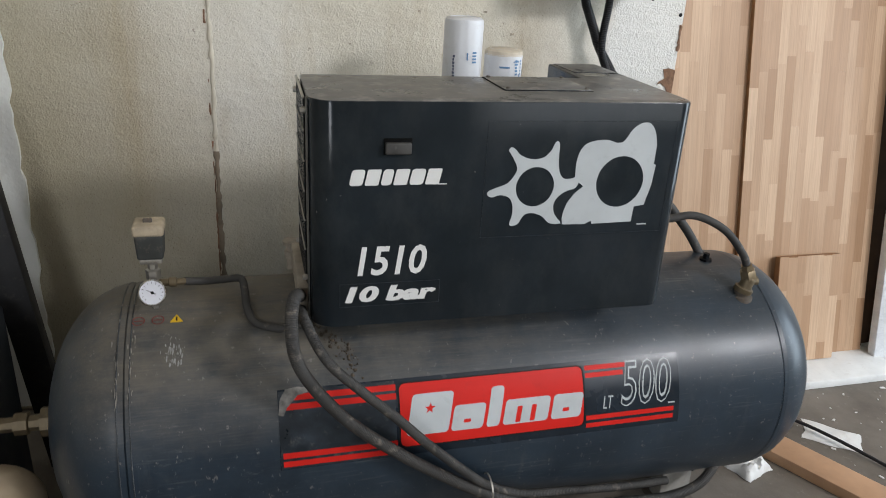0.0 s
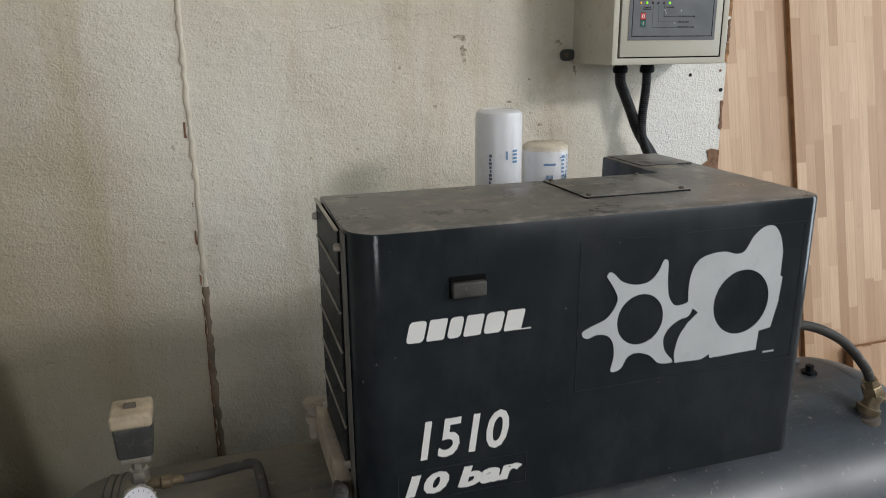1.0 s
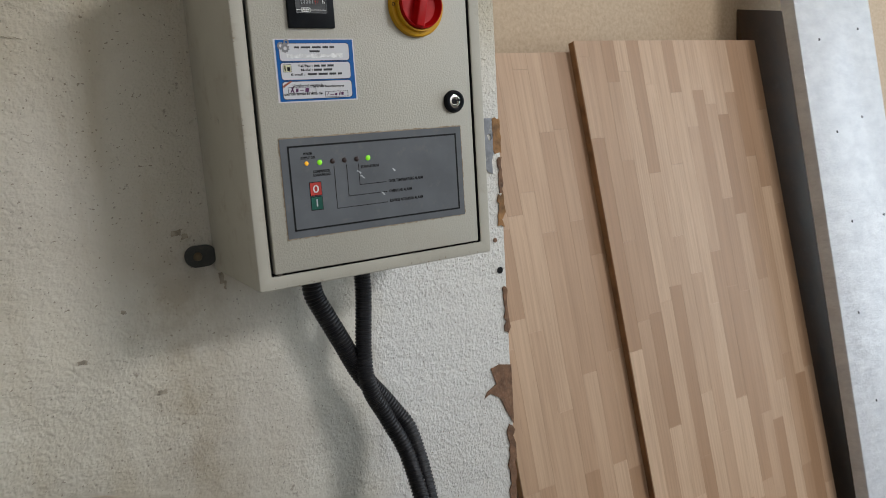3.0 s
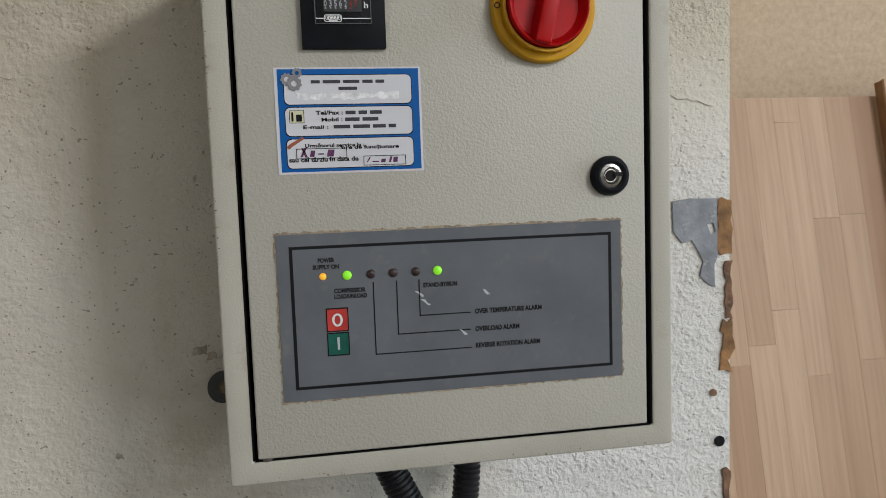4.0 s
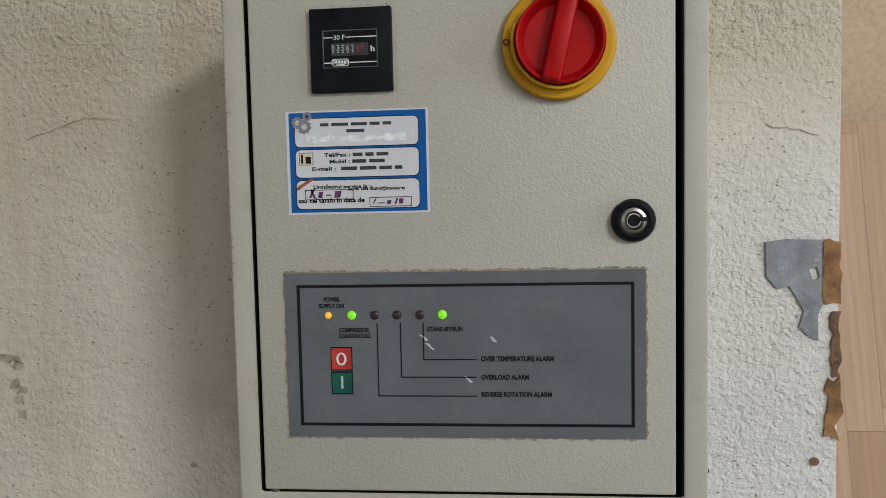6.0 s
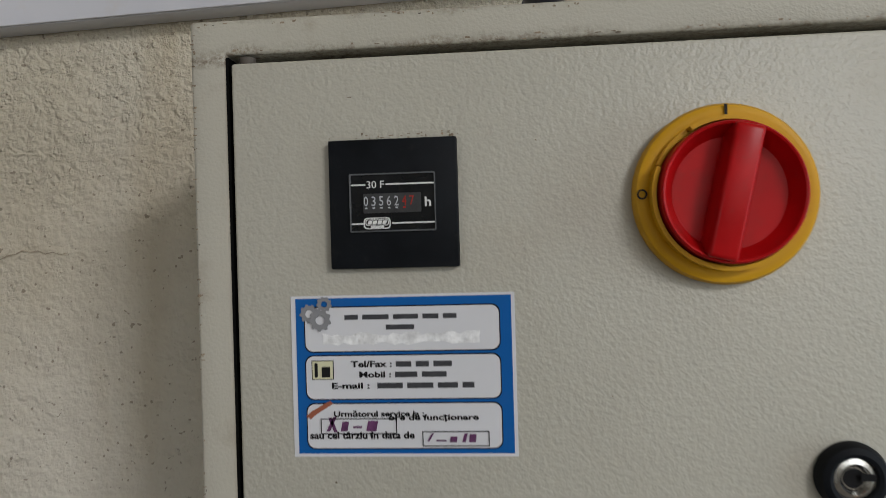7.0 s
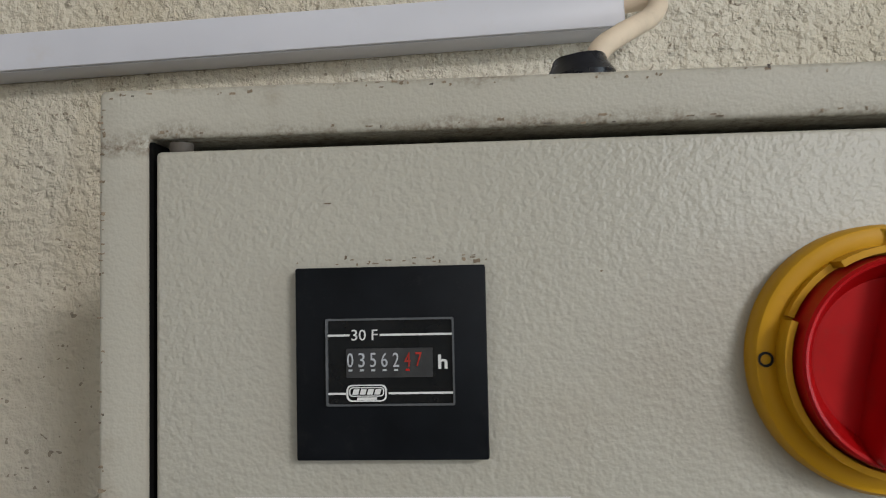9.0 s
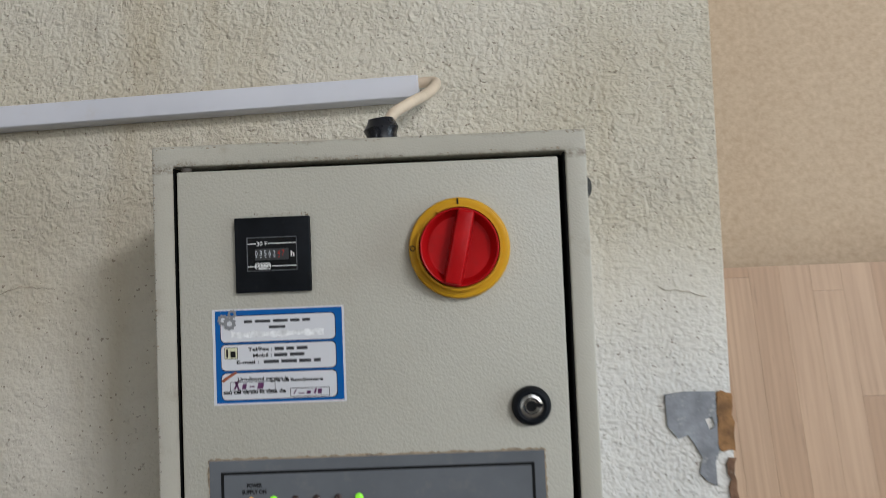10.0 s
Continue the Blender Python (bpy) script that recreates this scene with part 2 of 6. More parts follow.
def stave_material(name, dark, light, shift=0.5):
    """Oiled beech: each stave takes its own tone; the grain runs along z."""
    m, nt, n, l, b = tree(name)
    co = n.new("ShaderNodeTexCoord").outputs["Object"]
    info = n.new("ShaderNodeObjectInfo").outputs["Random"]
    mv = n.new("ShaderNodeVectorMath")
    mv.operation = "ADD"
    cx = n.new("ShaderNodeCombineXYZ")
    l.new(sums(n, l, "MULTIPLY", info, 1.0), cx.inputs[0])
    sc = n.new("ShaderNodeVectorMath")
    sc.operation = "SCALE"
    sc.inputs[3].default_value = 37.0
    l.new(cx.outputs[0], sc.inputs[0])
    l.new(co, mv.inputs[0])
    l.new(sc.outputs[0], mv.inputs[1])
    fibre = grain(n, l, mv.outputs[0], 60.0, 5.0, 0.6, (2.2, 2.2, 0.07))
    cloud = grain(n, l, mv.outputs[0], 9.0, 4.0, 0.6, (1.2, 1.2, 0.25))
    pick = ramp(n, [(0.0, dark), (0.35, [a * 0.6 + c * 0.4 for a, c in zip(dark, light)]), (0.7, [a * 0.25 + c * 0.75 for a, c in zip(dark, light)]), (1.0, light)])
    l.new(info, pick.inputs[0])
    tone = mixed(n, l, sums(n, l, "MULTIPLY", limits(n, l, fibre, 0.40, 0.68), 0.28), pick.outputs[0], [c * 0.62 for c in dark])
    tone = mixed(n, l, sums(n, l, "MULTIPLY", limits(n, l, cloud, 0.45, 0.75), 0.25), tone, [c * 0.75 for c in dark])
    # a few flamed arches and dark pores in the grain
    wave = n.new("ShaderNodeTexWave")
    wave.wave_type, wave.bands_direction = "BANDS", "X"
    wave.inputs["Scale"].default_value, wave.inputs["Distortion"].default_value, wave.inputs["Detail"].default_value, wave.inputs["Detail Scale"].default_value = 26.0, 9.0, 2.0, 0.7
    wm = n.new("ShaderNodeMapping")
    wm.inputs["Scale"].default_value = (1.6, 1.6, 0.22)
    l.new(mv.outputs[0], wm.inputs["Vector"])
    l.new(wm.outputs["Vector"], wave.inputs["Vector"])
    flamed = sums(n, l, "MULTIPLY", limits(n, l, wave.outputs["Fac"], 0.55, 0.95), limits(n, l, cloud, 0.40, 0.60))
    tone = mixed(n, l, sums(n, l, "MULTIPLY", flamed, 0.18), tone, [c * 0.72 for c in dark])
    pore = limits(n, l, grain(n, l, mv.outputs[0], 130.0, 3.0, 0.6, (2.0, 2.0, 0.10)), 0.64, 0.72)
    tone = mixed(n, l, sums(n, l, "MULTIPLY", pore, 0.28), tone, [c * 0.5 for c in dark])
    l.new(tone, b.inputs["Base Color"])
    b.inputs["Roughness"].default_value = 0.5
    b.inputs["Specular IOR Level"].default_value = 0.35
    relief(n, l, b, fibre, 0.15, 0.0006)
    return m


def floor_material():
    m, nt, n, l, b = tree("dusty concrete")
    co = n.new("ShaderNodeTexCoord").outputs["Object"]
    r = ramp(n, [(0.3, (0.095, 0.080, 0.064)), (0.7, (0.205, 0.18, 0.15))])
    l.new(grain(n, l, co, 3.0, 8.0, 0.65), r.inputs[0])
    spot = limits(n, l, grain(n, l, co, 25.0, 6.0, 0.7), 0.6, 0.75)
    tone = mixed(n, l, sums(n, l, "MULTIPLY", spot, 0.5), r.outputs[0], (0.36, 0.32, 0.26))
    l.new(tone, b.inputs["Base Color"])
    b.inputs["Roughness"].default_value = 0.8
    relief(n, l, b, grain(n, l, co, 120.0, 5.0), 0.35, 0.002)
    return m


def chipboard_material():
    m, nt, n, l, b = tree("chipboard")
    co = n.new("ShaderNodeTexCoord").outputs["Object"]
    r = ramp(n, [(0.3, (0.45, 0.32, 0.20)), (0.7, (0.60, 0.46, 0.31))])
    l.new(grain(n, l, co, 120.0, 4.0, 0.7), r.inputs[0])
    big = limits(n, l, grain(n, l, co, 3.0, 3.0), 0.35, 0.75)
    tone = mixed(n, l, sums(n, l, "MULTIPLY", big, 0.3), r.outputs[0], (0.50, 0.39, 0.27))
    l.new(tone, b.inputs["Base Color"])
    b.inputs["Roughness"].default_value = 0.65
    relief(n, l, b, grain(n, l, co, 220.0, 3.0), 0.2, 0.0006)
    return m


def film_material():
    """Clear wrinkled wrapping film."""
    m, nt, n, l, b = tree("wrapping film")
    co = n.new("ShaderNodeTexCoord").outputs["Object"]
    b.inputs["Base Color"].default_value = (0.86, 0.88, 0.90, 1)
    b.inputs["Roughness"].default_value = 0.48
    b.inputs["Coat Weight"].default_value = 0.18
    b.inputs["Coat Roughness"].default_value = 0.1
    w = grain(n, l, co, 14.0, 8.0, 0.68, (1.0, 1.0, 2.0))
    tone = ramp(n, [(0.3, (0.60, 0.62, 0.65)), (0.62, (0.76, 0.78, 0.80))])
    l.new(w, tone.inputs[0])
    l.new(tone.outputs[0], b.inputs["Base Color"])
    relief(n, l, b, w, 0.6, 0.012)
    return m


def glow_material(name, colour, power):
    m, nt, n, l, b = tree(name)
    b.inputs["Base Color"].default_value = (*colour, 1)
    b.inputs["Roughness"].default_value = 0.25
    b.inputs["Emission Color"].default_value = (*colour, 1)
    b.inputs["Emission Strength"].default_value = power
    return m


def grimy_case(top):
    """The case's enamel with smeared brown grime on the lip over the door."""
    m, nt, n, l, b = tree("cream enamel with a grimy lip")
    co = n.new("ShaderNodeTexCoord").outputs["Object"]
    r = ramp(n, [(0.3, (0.445, 0.422, 0.350)), (0.7, (0.505, 0.480, 0.405))])
    l.new(grain(n, l, co, 9.0), r.inputs[0])
    place = n.new("ShaderNodeSeparateXYZ")
    l.new(co, place.inputs[0])
    ragged = sums(n, l, "ADD", place.outputs["Z"], sums(n, l, "MULTIPLY", grain(n, l, co, 70.0, 8.0, 0.7, (0.45, 1, 1)), 0.016))
    lip = sums(n, l, "MULTIPLY", limits(n, l, ragged, top - 0.0030, top - 0.0100), limits(n, l, place.outputs["Z"], top - 0.022, top - 0.018))
    rim = limits(n, l, ragged, top + 0.0055, top + 0.0105)
    fleck = limits(n, l, grain(n, l, co, 330.0, 6.0, 0.75), 0.40, 0.60)
    dirt = sums(n, l, "MULTIPLY", sums(n, l, "ADD", sums(n, l, "MULTIPLY", lip, 1.0), sums(n, l, "MULTIPLY", rim, 1.0)), fleck)
    spots = limits(n, l, grain(n, l, co, 26.0, 8.0, 0.7), 0.56, 0.74)
    tone = mixed(n, l, sums(n, l, "MULTIPLY", spots, 0.5), r.outputs[0], (0.27, 0.20, 0.13))
    tone = mixed(n, l, dirt, tone, (0.15, 0.105, 0.062))
    l.new(tone, b.inputs["Base Color"])
    b.inputs["Roughness"].default_value = 0.48
    b.inputs["Specular IOR Level"].default_value = 0.38
    relief(n, l, b, grain(n, l, co, 680.0, 1.5), 0.28, 0.0010)
    return m


PLASTER = plaster_material()
PALE = coat("pale limewashed plaster", (0.70, 0.70, 0.66), 0.75, spread=0.1, scale=4, fine=70, bump=0.5, depth=0.003, dirty=0.35, dirt=(0.45, 0.40, 0.32))
CABINET = coat("textured cream enamel", (0.470, 0.450, 0.380), 0.42, spread=0.045, scale=5, fine=520, bump=0.42, depth=0.0012, rounds=1.5, dirty=0.22, dirt=(0.36, 0.30, 0.22))
DULL = coat("dull grey-brown plaster", (0.42, 0.39, 0.34), 0.8, spread=0.2, scale=3, fine=70, bump=0.4, depth=0.003)
TANK = tank_material()
HOUSING = housing_material()
BLACK = coat("black moulded plastic", (0.0065, 0.0078, 0.0100), 0.55, spread=0.35, scale=45, fine=220, bump=0.12, spec=0.12, dirty=0.12, dirt=(0.08, 0.075, 0.07))
CHALK = coat("chalky dust", (0.24, 0.225, 0.20), 0.9, spread=0.35, scale=60, bump=0, dirty=0.5, dirt=(0.10, 0.095, 0.09))
WELD = coat("dusty weld bead", (0.040, 0.045, 0.050), 0.5, spread=0.6, scale=22, dirty=0.95, dirt=(0.36, 0.335, 0.30))
SEAM = coat("cream painted filler", (0.60, 0.55, 0.45), 0.6, spread=0.12, scale=8, fine=60, bump=0.5, depth=0.003, dirty=0.6, dirt=(0.36, 0.29, 0.20))
SEAMBROWN = coat("brown stained filler", (0.21, 0.165, 0.12), 0.8, spread=0.35, scale=14, fine=80, bump=0.5, depth=0.002, dirty=0.6, dirt=(0.10, 0.07, 0.05))
FOOTGREY = coat("grey steel foot", (0.24, 0.23, 0.21), 0.6, spread=0.2, scale=20, dirty=0.5)
GRIME = coat("brown grime", (0.25, 0.195, 0.135), 0.85, spread=0.45, scale=220, bump=0, dirty=0.6, dirt=(0.07, 0.05, 0.035))
TAPE = coat("glossy black tape", (0.008, 0.009, 0.013), 0.26, spread=0.3, scale=60, fine=200, bump=0.2, dirty=0.1)
GASKET = coat("black rubber", (0.004, 0.004, 0.004), 0.9, spec=0.1, dirty=0.1)
HOSE = coat("dusty black rubber hose", (0.048, 0.046, 0.043), 0.66, spread=0.35, scale=14, fine=160, bump=0.3, dirt=(0.24, 0.21, 0.17), dirty=0.85)
CONDUIT = coat("black corrugated conduit", (0.012, 0.012, 0.014), 0.45, spread=0.3, scale=20, dirty=0.3, dirt=(0.10, 0.09, 0.08))
STEEL = coat("dull zinc-plated steel", (0.42, 0.40, 0.36), 0.42, metal=0.85, spread=0.2, scale=40, dirty=0.5)
UNION = coat("bright brass", (0.25, 0.20, 0.125), 0.42, metal=0.7, spread=0.2, scale=40, dirty=0.5)
BRASS = coat("tarnished brass", (0.17, 0.135, 0.085), 0.5, metal=0.6, spread=0.25, scale=40, dirty=0.5)
IRON = coat("rusty painted iron", (0.10, 0.085, 0.07), 0.7, spread=0.35, scale=25, dirty=0.5, dirt=(0.20, 0.12, 0.07))
YELLOW = coat("yellow moulded plastic", (0.60, 0.315, 0.012), 0.42, spec=0.2, spread=0.07, scale=25, fine=200, bump=0.08, dirty=0.35, dirt=(0.40, 0.22, 0.03))
RED = coat("red moulded plastic", (0.44, 0.005, 0.007), 0.34, spec=0.16, spread=0.14, scale=45, fine=200, bump=0.06, dirty=0.35, dirt=(0.24, 0.03, 0.025))
REDLINE = coat("red print", (0.62, 0.022, 0.016), 0.4, spread=0.06, bump=0, dirty=0.2, dirt=(0.25, 0.03, 0.03), spec=0.15)
SILVER = coat("pale grey vinyl", (0.50, 0.53, 0.54), 0.45, spread=0.06, scale=14, bump=0, dirty=0.3, dirt=(0.28, 0.28, 0.27), spec=0.15)
WHITE = coat("white vinyl", (0.74, 0.74, 0.72), 0.5, spread=0.05, bump=0, dirty=0.2, dirt=(0.45, 0.43, 0.40), spec=0.15)
FOILBASE = coat("dark label film", (0.0125, 0.0190, 0.0275), 0.24, spread=0.2, scale=10, bump=0, dirty=0.3, dirt=(0.06, 0.06, 0.06))
WORNFILM = coat("worn label film", (0.021, 0.028, 0.036), 0.34, spread=0.5, scale=22, bump=0, dirty=0.7, dirt=(0.14, 0.13, 0.115))
PANELGREY = coat("grey printed membrane", (0.138, 0.147, 0.158), 0.38, spread=0.10, scale=24, fine=300, bump=0.05, dirty=0.5, dirt=(0.21, 0.20, 0.19), spec=0.15)
GLUE = coat("crumbling brown glue edge", (0.34, 0.27, 0.19), 0.85, spread=0.4, scale=160, fine=500, bump=0.8, depth=0.001, dirty=0.9, dirt=(0.10, 0.07, 0.05))
INK = coat("black ink", (0.010, 0.010, 0.011), 0.5, spread=0.1, bump=0, dirty=0, spec=0.15)
PURPLE = coat("smudged violet ink", (0.13, 0.045, 0.12), 0.6, spread=0.4, scale=200, bump=0, dirty=0.3, spec=0.15)
BLUE = coat("blue print", (0.006, 0.105, 0.36), 0.4, spread=0.05, bump=0, dirty=0.1, spec=0.15)
PAPER = coat("white sticker paper", (0.66, 0.66, 0.68), 0.45, spread=0.04, bump=0, dirty=0.15, dirt=(0.50, 0.48, 0.45), spec=0.15)
SCRAPED = coat("scraped white paper", (0.78, 0.78, 0.78), 0.8, spread=0.25, scale=200, fine=600, bump=0.5, dirty=0.4, spec=0.15)
LEDRED = coat("unlit dark lens", (0.045, 0.028, 0.026), 0.3, bump=0, dirty=0.1)
GREENKEY = coat("dark green key", (0.012, 0.105, 0.075), 0.35, spread=0.25, scale=60, bump=0.05, dirty=0.5, dirt=(0.03, 0.04, 0.035))
REDKEY = coat("worn red key", (0.50, 0.045, 0.035), 0.35, spread=0.25, scale=60, bump=0.05, dirty=0.5, dirt=(0.20, 0.03, 0.03))
DUCT = coat("white plastic trunking", (0.60, 0.60, 0.64), 0.38, spread=0.05, bump=0.04, dirty=0.3, dirt=(0.52, 0.46, 0.38))
CABLE = coat("yellowed cable sheath", (0.68, 0.56, 0.42), 0.45, spread=0.12, scale=40, bump=0.05, dirty=0.3, dirt=(0.35, 0.25, 0.16))
FILTER = coat("white filter enamel", (0.70, 0.71, 0.73), 0.33, spread=0.05, scale=10, bump=0.04, dirty=0.35, dirt=(0.45, 0.40, 0.33))
FILTERTOP = coat("dusty filter top", (0.60, 0.53, 0.42), 0.75, spread=0.15, scale=40, dirty=0.5, dirt=(0.42, 0.34, 0.25))
FILTERBLUE = coat("blue filter print", (0.14, 0.27, 0.46), 0.45, spread=0.15, bump=0, dirty=0.1)
FILTERINK = coat("faded blue-grey print", (0.11, 0.13, 0.20), 0.5, spread=0.2, bump=0, dirty=0.2)
LIDBEIGE = coat("dust-covered beige lid", (0.42, 0.35, 0.25), 0.8, spread=0.2, scale=40, dirty=0.5)
GREYBOX = coat("dark grey moulding", (0.045, 0.048, 0.045), 0.55, spread=0.25, scale=30, dirty=0.6, dirt=(0.18, 0.15, 0.11))
DIAL = coat("white dial face", (0.70, 0.71, 0.76), 0.4, spread=0.03, bump=0, dirty=0.1, spec=0.15)
CHROME = coat("worn chrome", (0.62, 0.61, 0.58), 0.25, metal=1.0, spread=0.1, scale=60, dirty=0.3)
STAVE = stave_material("beech stave", (0.40, 0.240, 0.135), (0.61, 0.425, 0.28))
EDGEWOOD = coat("dark sawn edge", (0.27, 0.14, 0.062), 0.65, spread=0.3, scale=30, dirty=0.4)
DARKWOOD = coat("dark stained board", (0.075, 0.042, 0.022), 0.65, spread=0.3, scale=12, dirty=0.3)
REDWOOD = coat("reddish timber", (0.30, 0.15, 0.075), 0.6, spread=0.25, scale=10, dirty=0.4)
OLDWOOD = coat("bare weathered wood", (0.27, 0.14, 0.055), 0.75, spread=0.5, scale=45, fine=120, bump=0.6, depth=0.002, dirty=0.7, dirt=(0.09, 0.045, 0.02))
GREYPRIMER = coat("bare grey primer", (0.25, 0.26, 0.28), 0.6, spread=0.3, scale=38, fine=160, bump=0.5, depth=0.002, dirty=0.9, dirt=(0.56, 0.55, 0.51))
RUSTYPATCH = coat("flaked brown patch", (0.20, 0.11, 0.065), 0.85, spread=0.45, scale=60, fine=150, bump=0.7, depth=0.002, dirty=0.6, dirt=(0.34, 0.27, 0.20))
LUMBER = coat("planed pine", (0.48, 0.29, 0.17), 0.6, spread=0.15, scale=8, dirty=0.25, dirt=(0.30, 0.17, 0.09))
BOARDGREY = coat("grey-brown fibreboard", (0.22, 0.19, 0.155), 0.7, spread=0.12, scale=6, dirty=0.3)
CONCRETE = floor_material()
CHIPBOARD = chipboard_material()
FILM = film_material()
POLY = coat("crumpled white packing", (0.72, 0.72, 0.70), 0.6, spread=0.08, scale=12, fine=60, bump=0.5, depth=0.002, dirty=0.4, dirt=(0.50, 0.46, 0.40))
SACK = coat("beige sacking", (0.42, 0.34, 0.24), 0.8, spread=0.15, scale=10, fine=250, bump=0.4, dirty=0.3)
DARKSTEEL = coat("black painted steel", (0.012, 0.012, 0.013), 0.5, spread=0.3, scale=20, dirty=0.3)
PAINTGREY = coat("pale grey painted door", (0.42, 0.41, 0.37), 0.5, spread=0.1, scale=5, dirty=0.4, dirt=(0.25, 0.20, 0.15))
LEDGREEN = glow_material("lit green lens", (0.26, 0.80, 0.03), 0.45)
LEDAMBER = glow_material("lit amber lens", (0.85, 0.42, 0.03), 0.7)
WARN = coat("yellow warning print", (0.72, 0.45, 0.02), 0.5, spread=0.05, bump=0, dirty=0.4)
FADEDRED = coat("faded red print", (0.20, 0.045, 0.04), 0.6, spread=0.3, scale=60, bump=0, dirty=0.7, dirt=(0.12, 0.09, 0.075))


PRINTGREY = coat("dark grey print", (0.055, 0.055, 0.06), 0.5, spread=0.2, scale=300, bump=0, dirty=0, spec=0.15)
LATCHGREY = coat("dusty dark grey plastic", (0.062, 0.060, 0.056), 0.6, spread=0.25, scale=40, dirty=0.6, dirt=(0.20, 0.18, 0.16))
RAILDUST = coat("dust-caked beige steel", (0.30, 0.26, 0.21), 0.75, spread=0.25, scale=30, fine=160, bump=0.4, dirty=0.6, dirt=(0.12, 0.10, 0.08))
STRIP = coat("pale grey panel edge", (0.10, 0.098, 0.090), 0.5, spread=0.25, scale=14, fine=200, bump=0.1, dirty=0.5, dirt=(0.19, 0.18, 0.16))
SMUDGE = coat("chalky smudge", (0.27, 0.27, 0.26), 0.8, spread=0.4, scale=120, bump=0, dirty=0.5, dirt=(0.12, 0.12, 0.12))
CRUMB = coat("oily dust crumbs", (0.085, 0.068, 0.050), 0.9, spread=0.4, scale=200, bump=0, dirty=0.5)
REDDIM = coat("dim red drum print", (0.38, 0.035, 0.025), 0.5, spread=0.2, scale=300, bump=0, dirty=0.3, spec=0.15)
FADED = coat("faded beige label", (0.26, 0.25, 0.215), 0.7, spread=0.2, scale=60, bump=0, dirty=0.5, dirt=(0.10, 0.10, 0.09))
DIGIT = coat("off-white drum print", (0.50, 0.52, 0.54), 0.5, spread=0.1, scale=300, bump=0, dirty=0.3, spec=0.15)

# ---- building helpers ----
ORIGIN = {}


def mesh_object(name, bm, material, origin, smooth=None):
    if origin != (0, 0, 0):
        bmesh.ops.translate(bm, verts=bm.verts, vec=-Vector(origin))
    me = bpy.data.meshes.new(name)
    bm.to_mesh(me)
    bm.free()
    me.materials.append(material)
    if smooth is not None:
        me.shade_smooth()
        me.set_sharp_from_angle(angle=radians(smooth))
    return new(name, me)


def root(name, x, y, z, label, category, group="", m=None):
    """A thing: an Empty at its base. Its parts are given in world metres before the thing is turned by m."""
    ob = new(name)
    ob.matrix_world = m or pose(x, y, z)
    ob.empty_display_size = 0.05
    ORIGIN[ob] = (x, y, z)
    return tagged(ob, label, category, group)


def part(name, bm, material, parent, label="", smooth=35):
    o = ORIGIN[parent]
    ob = mesh_object(name, bm, material, o, smooth)
    ob.parent = parent
    ORIGIN[ob] = o
    if label:
        tagged(ob, label)
    return ob


def thing(name, bm, material, label, category, group="", smooth=35):
    lo = [min(v.co[i] for v in bm.verts) for i in range(3)]
    hi = [max(v.co[i] for v in bm.verts) for i in range(3)]
    o = ((lo[0] + hi[0]) / 2, (lo[1] + hi[1]) / 2, lo[2])
    ob = mesh_object(name, bm, material, o, smooth)
    ob.location = o
    ORIGIN[ob] = o
    return tagged(ob, label, category, group)


def setting(name, bm, material, label, category="", smooth=None):
    ob = mesh_object(name, bm, material, (0, 0, 0), smooth)
    ORIGIN[ob] = (0, 0, 0)
    return tagged(ob, label, category or name.split("_")[0], kind="structure")


def block(x0, x1, y0, y1, z0, z1, bevel=0.0, seg=2, bm=None):
    bm = bm or bmesh.new()
    made = bmesh.ops.create_cube(bm, size=1.0)["verts"]
    for v in made:
        v.co = ((x0 + x1) / 2 + v.co.x * (x1 - x0), (y0 + y1) / 2 + v.co.y * (y1 - y0), (z0 + z1) / 2 + v.co.z * (z1 - z0))
    if bevel:
        edges = list({e for v in made for e in v.link_edges})
        bmesh.ops.bevel(bm, geom=edges, offset=bevel, segments=seg, affect="EDGES", profile=0.5)
    return bm


def lathe(profile, at, axis="z", steps=32, bm=None):
    """Turn (radius, height) pairs about an axis through at."""
    bm = bm or bmesh.new()
    turn = {"z": Matrix(), "y": Matrix.Rotation(radians(90), 4, "X"), "x": Matrix.Rotation(radians(90), 4, "Y")}[axis]
    rings = []
    for r, h in profile:
        ring = []
        for i in range(steps if r > 1e-6 else 1):
            a = 2 * math.pi * i / steps
            ring.append(bm.verts.new(Vector(at) + turn @ Vector((r * math.cos(a), r * math.sin(a), h))))
        rings.append(ring)
    for a, b in zip(rings, rings[1:]):
        for i in range(steps):
            q = [a[i % len(a)], a[(i + 1) % len(a)], b[(i + 1) % len(b)], b[i % len(b)]]
            q = list(dict.fromkeys(q))
            if len(q) > 2:
                bm.faces.new(q)
    bmesh.ops.recalc_face_normals(bm, faces=bm.faces)
    return bm


def spline(points, per=8):
    pts = [Vector(p) for p in points]
    pts = [pts[0] * 2 - pts[1]] + pts + [pts[-1] * 2 - pts[-2]]
    out = []
    for i in range(1, len(pts) - 2):
        p0, p1, p2, p3 = pts[i - 1:i + 3]
        for k in range(per):
            t = k / per
            out.append(0.5 * (2 * p1 + (p2 - p0) * t + (2 * p0 - 5 * p1 + 4 * p2 - p3) * t * t + (3 * p1 - p0 - 3 * p2 + p3) * t ** 3))
    out.append(pts[-2])
    return out


